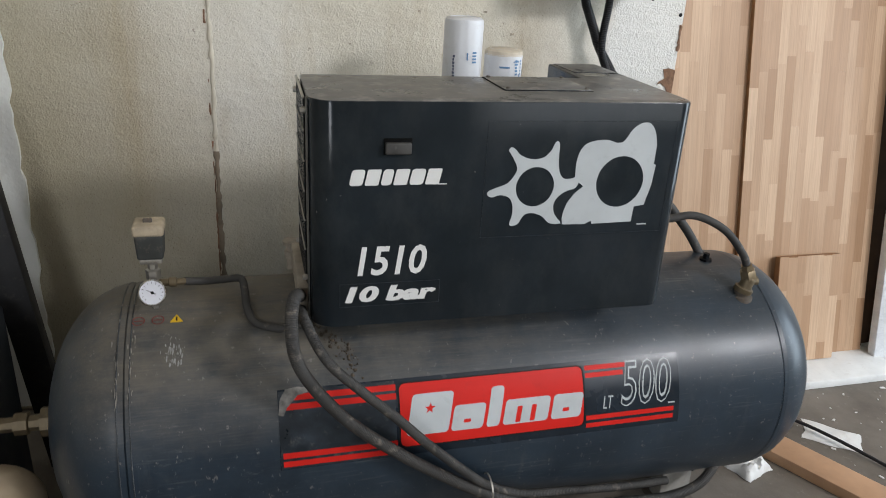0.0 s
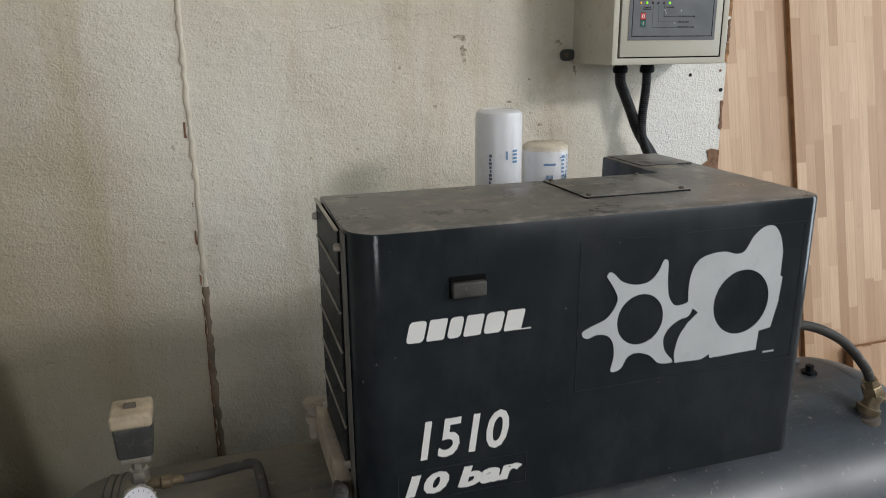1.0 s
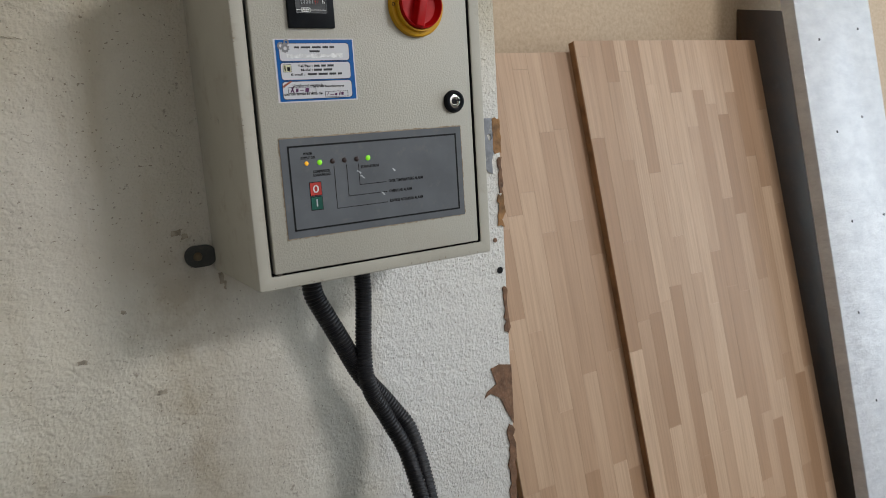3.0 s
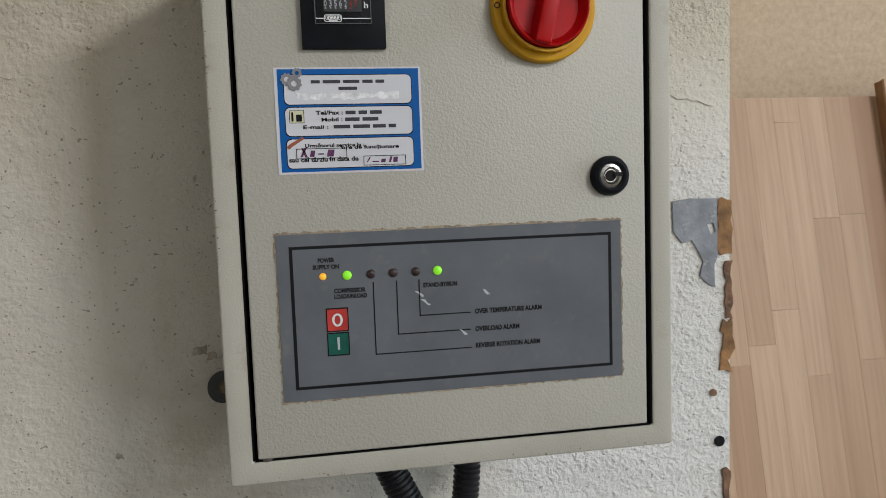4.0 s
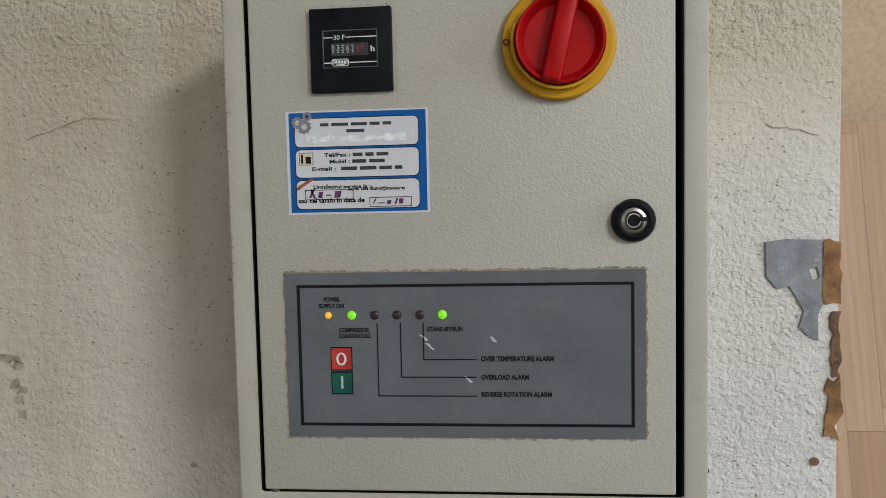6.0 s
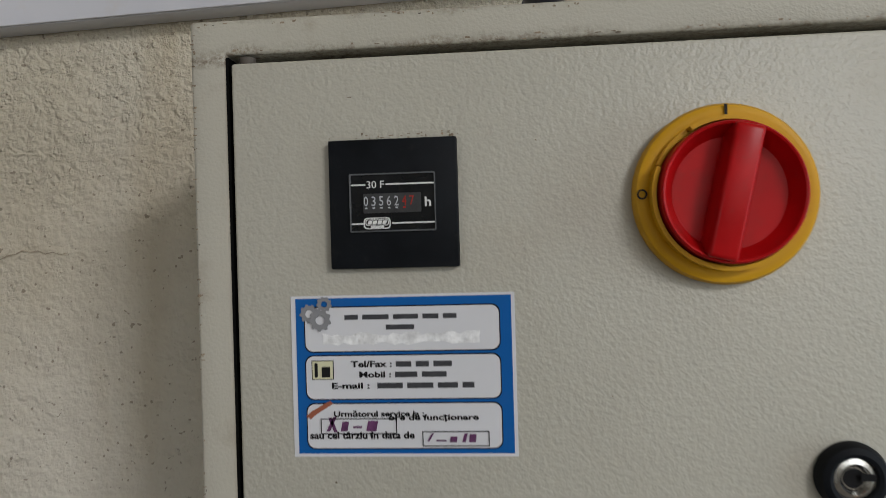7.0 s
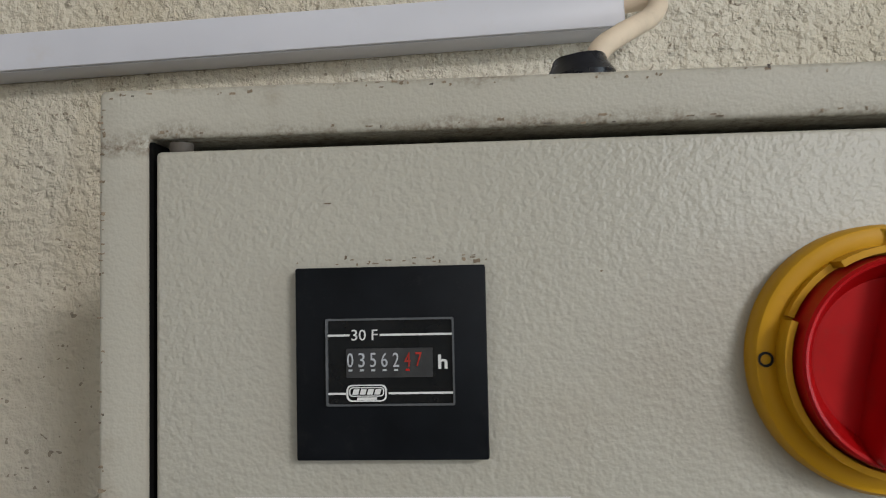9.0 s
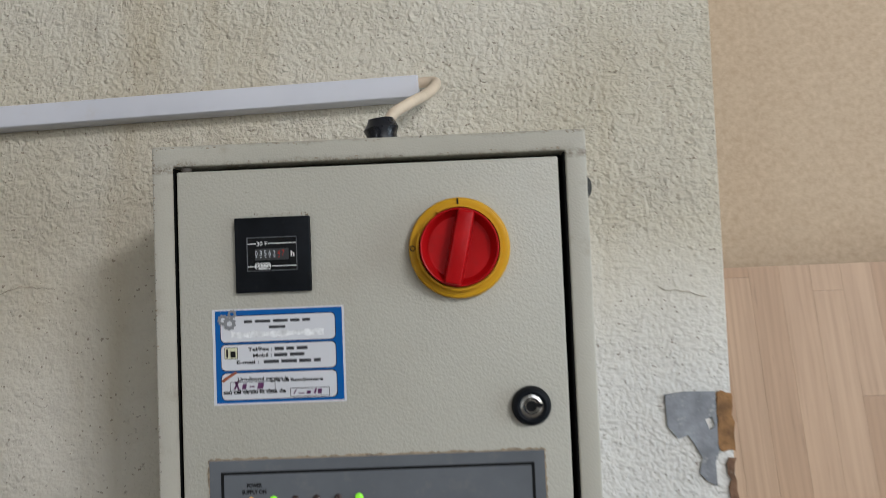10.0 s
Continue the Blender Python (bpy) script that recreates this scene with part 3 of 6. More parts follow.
def tube(points, radius, sides=12, per=8, rib=0.0, pitch=0.006, smooth_path=True):
    """A hose along a soft line; rib: depth of the rings of a corrugated one."""
    path = spline(points, per) if smooth_path else [Vector(p) for p in points]
    if rib:
        dense, step = [path[0]], pitch / 4
        for a, b in zip(path, path[1:]):
            k = max(1, round((b - a).length / step))
            dense += [a.lerp(b, (j + 1) / k) for j in range(k)]
        path = dense
    bm = bmesh.new()
    rings, side = [], None
    for i, p in enumerate(path):
        d = (path[min(i + 1, len(path) - 1)] - path[max(i - 1, 0)]).normalized()
        if side is None:
            side = d.orthogonal().normalized()
        side = (side - d * side.dot(d)).normalized()
        up = d.cross(side)
        r = radius - (rib if rib and i % 4 in (2, 3) else 0)
        rings.append([bm.verts.new(p + (side * math.cos(2 * math.pi * k / sides) + up * math.sin(2 * math.pi * k / sides)) * r) for k in range(sides)])
    for a, b in zip(rings, rings[1:]):
        for k in range(sides):
            bm.faces.new((a[k], a[(k + 1) % sides], b[(k + 1) % sides], b[k]))
    bm.faces.new(rings[0][::-1])
    bm.faces.new(rings[-1])
    bmesh.ops.recalc_face_normals(bm, faces=bm.faces)
    return bm


def from_curve(curve):
    ob = bpy.data.objects.new("outline", curve)
    scene.collection.objects.link(ob)
    dg = bpy.context.evaluated_depsgraph_get()
    me = bpy.data.meshes.new_from_object(ob.evaluated_get(dg))
    bm = bmesh.new()
    bm.from_mesh(me)
    bpy.data.objects.remove(ob)
    bpy.data.meshes.remove(me)
    bpy.data.curves.remove(curve)
    return bm


def flat(loops, thick=0.0004):
    """A filled shape with holes, from closed outlines in its own plane."""
    cu = bpy.data.curves.new("outline", "CURVE")
    cu.dimensions, cu.fill_mode, cu.extrude = "2D", "BOTH", thick / 2
    for loop in loops:
        sp = cu.splines.new("POLY")
        sp.points.add(len(loop) - 1)
        for pt, (x, y) in zip(sp.points, loop):
            pt.co = (x, y, 0, 1)
        sp.use_cyclic_u = True
    return from_curve(cu)


def letters(body, x0, x1, z0, z1, shear=0.0, weight=0.0, thick=0.0003, align=None):
    """Words in the built-in font, set to fill the given width and height."""
    cu = bpy.data.curves.new("words", "FONT")
    cu.body, cu.size, cu.shear, cu.offset, cu.extrude, cu.resolution_u = body, 1.0, shear, weight, thick / 2 / 0.02, 3
    bm = from_curve(cu)
    xs, ys = [v.co.x for v in bm.verts], [v.co.y for v in bm.verts]
    for v in bm.verts:
        v.co.x = x0 + (v.co.x - min(xs)) / (max(xs) - min(xs)) * (x1 - x0)
        v.co.y = z0 + (v.co.y - min(ys)) / (max(ys) - min(ys)) * (z1 - z0)
        v.co.z = math.copysign(thick / 2, v.co.z)
    return bm


def upright(bm, y):
    """Stand a flat shape up on a plane that faces -y."""
    for v in bm.verts:
        v.co = Vector((v.co.x, y - v.co.z, v.co.y))
    return bm


def wrapped(bm, centre_y, centre_z, radius, levels=14):
    """Bend a flat shape (x along the tank, y the arc length above its front line) round a lying cylinder."""
    ys = [v.co.y for v in bm.verts]
    lo, hi = min(ys), max(ys)
    for i in range(1, levels):
        geom = bm.verts[:] + bm.edges[:] + bm.faces[:]
        bmesh.ops.bisect_plane(bm, geom=geom, plane_co=(0, lo + (hi - lo) * i / levels, 0), plane_no=(0, 1, 0))
    for v in bm.verts:
        a, r = v.co.y / radius, radius + v.co.z
        v.co = Vector((v.co.x, centre_y - r * math.cos(a), centre_z + r * math.sin(a)))
    return bm


def rect(x0, x1, y0, y1, r=0.0, seg=5):
    if not r:
        return [(x0, y0), (x1, y0), (x1, y1), (x0, y1)]
    out = []
    for cx, cy, a0 in ((x1 - r, y0 + r, -90), (x1 - r, y1 - r, 0), (x0 + r, y1 - r, 90), (x0 + r, y0 + r, 180)):
        out += [(cx + r * math.cos(radians(a0 + 90 * k / seg)), cy + r * math.sin(radians(a0 + 90 * k / seg))) for k in range(seg + 1)]
    return out


def ring(cx, cy, r, steps=40, squash=1.0):
    return [(cx + r * math.cos(2 * math.pi * k / steps), cy + squash * r * math.sin(2 * math.pi * k / steps)) for k in range(steps)]


def lean(loop, slope, base):
    return [(x + (y - base) * slope, y) for x, y in loop]


def rough_outline(x0, x1, y0, y1, wobble, step=0.006, seed=1):
    rnd = random.Random(seed)
    out = []
    corners = [(x0, y0), (x1, y0), (x1, y1), (x0, y1), (x0, y0)]
    for (ax, ay), (bx, by) in zip(corners, corners[1:]):
        k = max(2, round(math.hypot(bx - ax, by - ay) / step))
        for j in range(k):
            t = j / k
            out.append((ax + (bx - ax) * t + rnd.uniform(-wobble, wobble), ay + (by - ay) * t + rnd.uniform(-wobble, wobble)))
    return out


def solid(loop, z0, z1, bevel=0.0, seg=2):
    """A plan outline pulled up from z0 to z1."""
    bm = bmesh.new()
    base = bm.faces.new([bm.verts.new((x, y, z0)) for x, y in loop])
    up = bmesh.ops.extrude_face_region(bm, geom=[base])
    bmesh.ops.translate(bm, verts=[g for g in up["geom"] if isinstance(g, bmesh.types.BMVert)], vec=(0, 0, z1 - z0))
    bmesh.ops.recalc_face_normals(bm, faces=bm.faces)
    if bevel:
        edges = [e for e in bm.edges if abs(e.verts[0].co.z - e.verts[1].co.z) < 1e-6 and abs(e.verts[0].co.z - z1) < 1e-6]
        bmesh.ops.bevel(bm, geom=edges, offset=bevel, segments=seg, affect="EDGES", profile=0.5)
    return bm

CRACK = coat("grey-brown bare plaster", (0.40, 0.345, 0.265), 0.9, spread=0.4, scale=90, bump=0, dirty=0.5)

# ---- the room ----
WALL_Y, EDGE_X = 2.121, 1.366
setting("floor", block(-3.2, 5.2, -2.65, 2.9, -0.2, 0.0), CONCRETE, "dusty grey concrete workshop floor")
setting("ceiling", block(-3.2, 5.2, -2.65, 2.9, 4.6, 4.8), DULL, "plain pale ceiling")
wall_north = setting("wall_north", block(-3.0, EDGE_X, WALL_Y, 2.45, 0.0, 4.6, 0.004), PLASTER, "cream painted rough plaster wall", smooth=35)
setting("wall_recess", block(EDGE_X, 5.2, 2.45, 2.7, 0.0, 4.6), PALE, "pale wall of the recess behind the timber")
setting("wall_west", block(-3.2, -3.0, -2.65, 2.45, 0.0, 4.6), DULL, "plain plaster wall")
bm = block(-3.0, -2.35, -2.65, -2.45, 0.0, 4.6)
for q in ((-1.05, 1.5, 0.0, 4.6), (4.45, 5.0, 0.0, 3.35), (-2.35, -1.05, 0.0, 1.15), (-2.35, -1.05, 2.85, 4.6), (1.5, 4.45, 0.0, 1.55), (1.5, 4.45, 3.2, 3.35), (1.5, 3.6, 3.35, 4.6), (3.6, 5.0, 3.95, 4.6)):
    block(q[0], q[1], -2.65, -2.45, q[2], q[3], bm=bm)
setting("wall_south", bm, DULL, "plaster wall with a small window, a wide one and a high ribbon light")
bm = block(5.0, 5.2, -2.65, -0.3, 0.0, 4.6)
for q in ((1.4, 2.45, 0.0, 4.6), (-0.3, 1.4, 2.7, 4.6)):
    block(5.0, 5.2, q[0], q[1], q[2], q[3], bm=bm)
setting("wall_east", bm, DULL, "plaster wall with an open side door")
setting("ground", block(-40, 40, -60, -2.65, -0.3, -0.02), CONCRETE, "pale yard outside the gate")
setting("ground", block(5.2, 40, -2.65, 40, -0.3, -0.02), CONCRETE, "pale yard outside the side door")


def on_wall(name, loops, material, label, proud=0.0016, y=WALL_Y):
    ob = mesh_object(name, upright(flat(loops, proud), y - proud / 2 - 0.0004), material, (0, 0, 0), None)
    ob.parent = wall_north
    ORIGIN[ob] = (0, 0, 0)
    return tagged(ob, label)


# whitewashed strip at the corner of the plaster
rnd = random.Random(4)
edge = [(-0.592 + rnd.uniform(-0.006, 0.006), 0.02 + 0.03 * k) for k in range(118)]
bm = flat([[(-3.0, 0.02)] + edge + [(-3.0, 3.54)]], 0.012)
pale = mesh_object("whitewash_strip", upright(bm, WALL_Y - 0.006), PALE, (0, 0, 0), None)
pale.parent = wall_north
tagged(pale, "smooth whitewashed strip of the wall")

# the vertical joint: a raised seam of filler with a dark open crack beside it
rnd = random.Random(9)


def ridge(z0, z1, half, high, step=0.015):
    bm = bmesh.new()
    rows = []
    for k in range(round((z1 - z0) / step) + 1):
        z, s = z0 + step * k, rnd.uniform(0.55, 1.2)
        w = rnd.uniform(-0.0016, 0.0016) + 0.0014 * math.sin(7.3 * z) + 0.0008 * math.sin(19.0 * z)
        rows.append([bm.verts.new((-0.0835 + w + half * s * math.cos(math.pi * (1 - j / 8)), WALL_Y + 0.001 - high * s * math.sin(math.pi * j / 8), z)) for j in range(9)])
    for a, b in zip(rows, rows[1:]):
        for j in range(8):
            bm.faces.new((a[j], a[j + 1], b[j + 1], b[j]))
    return bm


for z0, z1, half, high, mat, text in ((0.81, 3.57, 0.0075, 0.0065, SEAM, "raised seam of cream painted filler"), (0.30, 0.81, 0.0085, 0.0060, SEAMBROWN, "brown stained foot of the seam")):
    seam = mesh_object("filler_seam", ridge(z0, z1, half, high), mat, (0, 0, 0), 60)
    seam.parent = wall_north
    tagged(seam, text)
for k, (z0, z1, w) in enumerate(((0.25, 0.62, 0.004), (0.62, 0.78, 0.003), (0.815, 0.84, 0.004), (0.915, 0.95, 0.005), (1.005, 1.015, 0.004), (1.165, 1.20, 0.006))):
    on_wall("crack", [rough_outline(-0.0915 - w, -0.0915, z0, z1, 0.0014, 0.012, 20 + k)], RUSTYPATCH, "dark open crack beside the seam", 0.001)

# bare patches where the paint has flaked
grey_patch = [(1.300, 1.487), (1.318, 1.4895), (1.349, 1.4885), (1.350, 1.430), (1.346, 1.42), (1.3465, 1.397), (1.337, 1.402), (1.330, 1.41), (1.334, 1.424), (1.327, 1.437), (1.321, 1.447), (1.311, 1.444), (1.301, 1.456)]
on_wall("bare_patch", [grey_patch, [(1.338, 1.462), (1.345, 1.464), (1.3475, 1.455), (1.342, 1.451)]], GREYPRIMER, "flaked patch of grey primer")
on_wall("bare_patch", [rough_outline(1.3495, 1.3655, 1.431, 1.488, 0.0016, 0.005, 2)], OLDWOOD, "bare wooden corner bead")
on_wall("bare_patch", [rough_outline(1.354, 1.3655, 1.308, 1.362, 0.004, 0.008, 3)], OLDWOOD, "bare wooden corner bead")
on_wall("bare_patch", [rough_outline(1.3585, 1.3655, 1.362, 1.425, 0.002, 0.008, 5)], RUSTYPATCH, "flaked brown corner")
on_wall("bare_patch", [[(1.322, 1.062), (1.340, 1.066), (1.3655, 1.060), (1.3655, 0.95), (1.352, 0.975), (1.338, 1.005), (1.318, 1.018), (1.306, 1.012), (1.312, 1.022), (1.332, 1.032)]], RUSTYPATCH, "flaked brown patch at the wall's end")
on_wall("bare_patch", [rough_outline(1.352, 1.3655, 0.80, 0.95, 0.004, 0.012, 6)], RUSTYPATCH, "flaked brown corner")
on_wall("bare_patch", [rough_outline(1.357, 1.3655, 1.12, 1.20, 0.003, 0.01, 8)], RUSTYPATCH, "flaked brown corner")
on_wall("bare_patch", [rough_outline(0.548, 0.577, 1.379, 1.385, 0.002, 0.005, 10)], CRACK, "small scraped mark")
for k, (x, z) in enumerate(((0.576, 1.375), (0.572, 1.356), (0.579, 1.350), (0.575, 1.340), (0.578, 1.325))):
    on_wall("bare_patch", [rough_outline(x - 0.004, x + 0.004, z - 0.004, z + 0.004, 0.0016, 0.003, 30 + k)], CRACK, "small chip in the paint")
for k, (x, z, r) in enumerate(((1.246, 1.275, 0.005), (1.352, 1.232, 0.006), (1.345, 1.285, 0.004))):
    on_wall("nail_hole", [ring(x, z, r, 9)], INK if k < 2 else RUSTYPATCH, "small dark hole in the plaster", 0.0012)

# hairline ridges and cracks in the plaster


def crack_line(points, width, seed):
    rnd = random.Random(seed)
    top, low = [], []
    for (ax, az), (bx, bz) in zip(points, points[1:]):
        n = max(3, round(math.hypot(bx - ax, bz - az) / 0.006))
        for k in range(n):
            t = k / n
            x, z, w = ax + (bx - ax) * t, az + (bz - az) * t + rnd.uniform(-0.0016, 0.0016), width * rnd.uniform(0.15, 1.0)
            top.append((x, z + w))
            low.append((x, z - w))
    on_wall("hairline_crack", [top + low[::-1]], CRACK, "hairline crack in the plaster", 0.0009)


CRACKS = (((0.172, 1.392), (0.245, 1.402), (0.32, 1.416), (0.378, 1.432), (0.418, 1.425)), ((0.45, 1.432), (0.51, 1.436)), ((0.43, 1.50), (0.50, 1.512), (0.54, 1.535)), ((0.60, 1.60), (0.66, 1.618), (0.70, 1.615)),
          ((1.30, 1.592), (1.352, 1.582)), ((-0.42, 1.20), (-0.36, 1.215), (-0.33, 1.21)), ((0.02, 1.02), (0.05, 0.99), (0.06, 0.95)))
for k, pts in enumerate(CRACKS):
    crack_line(pts, 0.0003 if k == 4 else 0.0005, 70 + k)
for k, (x, z, w, h) in enumerate(((0.832, 1.368, 0.006, 0.004), (0.842, 1.362, 0.004, 0.003), (0.884, 1.298, 0.003, 0.008), (0.888, 1.288, 0.002, 0.006), (0.79, 1.158, 0.006, 0.003), (0.50, 1.215, 0.004, 0.003), (0.30, 1.12, 0.003, 0.002), (0.70, 1.22, 0.005, 0.003), (0.755, 1.275, 0.003, 0.002), (0.41, 1.31, 0.003, 0.003))):
    on_wall("bare_patch", [rough_outline(x - w, x + w, z - h, z + h, 0.0012, 0.003, 90 + k)], CRACK, "small chip in the paint", 0.001)

# ---- control cabinet ----
CX0, CX1, CZ0, CZ1, CF = 0.8770, 1.2003, 1.312, 1.7158, 1.927
cabinet = root("control_cabinet", (CX0 + CX1) / 2, WALL_Y, CZ0, "cream enamelled steel control cabinet, door shut, hung on the wall", "control cabinet")
bm = block(CX0, CX1, CF, WALL_Y - 0.001, CZ0, CZ1)
front = min(bm.faces, key=lambda f: f.calc_center_median().y)
bmesh.ops.inset_region(bm, faces=[front], thickness=0.0157, use_even_offset=True)
inner = bmesh.ops.extrude_discrete_faces(bm, faces=[front])["faces"][0]
front = inner
bmesh.ops.translate(bm, verts=front.verts, vec=(0, 0.030, 0))
back = max(bm.faces, key=lambda f: f.calc_center_median().y)
keep = set(front.edges) | set(back.edges)
bmesh.ops.bevel(bm, geom=[e for e in bm.edges if e not in keep], offset=0.0016, segments=3, affect="EDGES", profile=0.5)
part("body", bm, grimy_case(CZ1 - CZ0), cabinet, "cream folded steel case", 40)
part("gasket", block(CX0 + 0.0160, CX1 - 0.0160, CF + 0.0205, CF + 0.0295, CZ0 + 0.0160, CZ1 - 0.0160), GASKET, cabinet, "black rubber gasket in the gap")
# black strips added over the lip's inner faces for the gap's shade
for x in (CX0 + 0.0150, CX1 - 0.0170):
    part("gasket_lining", block(x, x + 0.0020, CF + 0.0012, CF + 0.0200, CZ0 + 0.0165, CZ1 - 0.0165), GASKET, cabinet, "black strip added for the gap's shade")
part("gasket_lining", block(CX0 + 0.0172, CX1 - 0.0172, CF + 0.0012, CF + 0.0200, CZ0 + 0.0152, CZ0 + 0.0170), GASKET, cabinet, "black strip added for the gap's shade")
DX0, DX1, DZ0, DZ1, DF = CX0 + 0.0194, CX1 - 0.0215, CZ0 + 0.0185, CZ1 - 0.0202, 1.9242
door = part("door", block(DX0, DX1, DF, CF + 0.0198, DZ0, DZ1, 0.0014, 3), CABINET, cabinet, "cream textured steel door", 40)
for z in (CZ1 - 0.0186, CZ0 + 0.0175):
    part("hinge", lathe([(0, 0), (0.0032, 0), (0.0036, 0.001), (0.0036, 0.003), (0, 0.003)], (DX0 + 0.006, DF + 0.005, z - 0.0015), "z", 16), IRON, cabinet, "dark hinge pin")
for x0, x1, z in ((0.838, CX0 + 0.002, 1.334), (CX1 - 0.002, 1.2370, 1.694)):
    out = x0 < CX0
    tab = rect(x0, x1, z - 0.0145, z + 0.0145, 0.0135, 6)
    lug = part("mounting_lug", upright(flat([tab], 0.006), WALL_Y - 0.008), GREYBOX, cabinet, "dark grey mounting lug")
    hx = x0 + 0.016 if out else x1 - 0.016
    part("screw", lathe([(0, 0.0045), (0.004, 0.0045), (0.0055, 0.002), (0.006, 0)], (hx, WALL_Y - 0.011, z), "y", 16), BRASS, lug)
for k, (x, z) in enumerate(((0.0, 0.362), (0.0, 0.356), (0.0, 0.302), (0.0, 0.296))):
    part("vent_hole", lathe([(0, 0.0006), (0.003, 0.0006), (0.003, 0)], (CX0 - 0.0001, 2.05 - 0.03 * (k % 2), CZ0 + z - 0.1 * (k > 1)), "x", 12), INK, cabinet)

# chips along the folded edges


def edge_marks(count, x0, x1, z0, z1, big, seed):
    r = random.Random(seed)
    return [rough_outline(x - w, x + w, z - h, z + h, min(w, h) * 0.5, min(w, h) * 1.2, seed * 100 + k) for k in range(count)
            for x, z, w, h in [(r.uniform(x0, x1), r.uniform(z0, z1), 0.0002 + big * r.random() ** 2, 0.00015 + big * 0.35 * r.random() ** 2)]]


for k, (count, x0, x1, z0, z1, big) in enumerate(((44, CX0 + 0.002, CX1 - 0.002, CZ1 - 0.0028, CZ1 - 0.0006, 0.0010), (34, CX0 + 0.017, CX1 - 0.016, CZ1 - 0.0158, CZ1 - 0.0128, 0.0010), (60, CX0 + 0.0006, CX0 + 0.0020, CZ0 + 0.15, CZ1, 0.0009), (24, CX0 + 0.002, CX1 - 0.002, CZ0 + 0.0008, CZ0 + 0.0040, 0.0016))):
    for j, loop in enumerate(edge_marks(count, x0, x1, z0, z1, big, 50 + k)):
        part("grime_mark", upright(flat([loop], 0.00008), CF - 0.00008 - 0.00002 * (j % 5)), GRIME if j % 11 else IRON, cabinet)
for j, loop in enumerate(edge_marks(22, 0.936, 0.998, 1.6600, 1.6622, 0.0012, 61) + edge_marks(14, DX0 + 0.01, DX1 - 0.01, DZ0 + 0.02, DZ1 - 0.004, 0.0009, 62)):
    part("grime_mark", upright(flat([loop], 0.00008), DF - 0.00008 - 0.00002 * (j % 5)), GRIME, door)

# hour meter
MX0, MX1, MZ0, MZ1, MF = 0.9400, 0.9950, 1.6042, 1.6592, DF - 0.0046
meter = part("hour_meter", block(MX0, MX1, MF, DF + 0.001, MZ0, MZ1, 0.0006, 2), BLACK, cabinet, "square black hour meter reading 0356247")
mw = MX1 - MX0


def mx(u):
    return MX0 + mw * u


def mz(v):
    return MZ1 - mw * (v - 0.017)


rim = [rect(mx(0.163), mx(0.832), mz(0.735), mz(0.284), 0.0006), rect(mx(0.175), mx(0.822), mz(0.724), mz(0.295), 0.0004)]
part("lens_rim", upright(flat(rim, 0.0012), MF - 0.0006), coat("smoky clear plastic", (0.10, 0.105, 0.11), 0.22, spread=0.2, scale=80, bump=0, dirty=0.2), meter)
part("lens", upright(flat([rect(mx(0.176), mx(0.821), mz(0.723), mz(0.296))], 0.0004), MF - 0.0003), coat("glossy black window", (0.010, 0.011, 0.012), 0.16, spread=0.2, scale=50, bump=0, dirty=0.15, dirt=(0.05, 0.05, 0.05)), meter)
part("counter_window", upright(flat([rect(mx(0.270), mx(0.720), mz(0.590), mz(0.440), 0.0004)], 0.0003), MF - 0.0008), coat("grey counter drums", (0.035, 0.036, 0.037), 0.5, spread=0.3, scale=120, bump=0, dirty=0.2), meter)
for z0, z1, cuts in ((0.376, 0.365, ((0.170, 0.290), (0.448, 0.826))), (0.676, 0.665, ((0.170, 0.268), (0.490, 0.826)))):
    for a, b in cuts:
        part("white_line", upright(flat([rect(mx(a), mx(b), mz(z0), mz(z1))], 0.0002), MF - 0.0009), WHITE, meter)
part("print", upright(letters("30 F", mx(0.300), mx(0.436), mz(0.398), mz(0.342)), MF - 0.0009), WHITE, meter, "white characters 30 F")
for k, d in enumerate("03562"):
    part("digit", upright(letters(d, mx(0.276 + 0.0595 * k), mx(0.308 + 0.0595 * k), mz(0.535), mz(0.462)), MF - 0.0012), DIGIT, meter, "white digit " + d)
for k, d in enumerate("47"):
    part("digit", upright(letters(d, mx(0.574 + 0.0585 * k), mx(0.606 + 0.0585 * k), mz(0.535), mz(0.462)), MF - 0.0012), REDDIM, meter, "red digit " + d)
for k in range(6):
    a = 0.279 + 0.0595 * k
    part("drum_mark", upright(flat([rect(mx(a + 0.004), mx(a + 0.024), mz(0.556), mz(0.546))], 0.0002), MF - 0.0012), REDLINE if k == 5 else SILVER, meter)
part("print", upright(letters("h", mx(0.748), mx(0.796), mz(0.549), mz(0.476), 0, 0.02), MF - 0.0009), WHITE, meter, "white letter h")
badge = [rect(mx(0.270), mx(0.480), mz(0.712), mz(0.625), 0.0016), rect(mx(0.279), mx(0.471), mz(0.705), mz(0.632), 0.0013)]
part("badge_outline", upright(flat(badge, 0.0002), MF - 0.0010), WHITE, meter)
part("badge_outline", upright(flat([rect(mx(0.284), mx(0.466), mz(0.686), mz(0.638), 0.001), rect(mx(0.290), mx(0.460), mz(0.681), mz(0.643), 0.0008)], 0.0002), MF - 0.0010), WHITE, meter)
for k in range(4):
    a = 0.300 + 0.038 * k
    part("badge_bar", upright(flat([lean(rect(mx(a), mx(a + 0.030), mz(0.676), mz(0.648)), 0.3, mz(0.676))], 0.0002), MF - 0.0010), WHITE, meter)
part("badge_bar", upright(flat([rect(mx(0.325), mx(0.428), mz(0.703), mz(0.690))], 0.0002), MF - 0.0010), WHITE, meter)

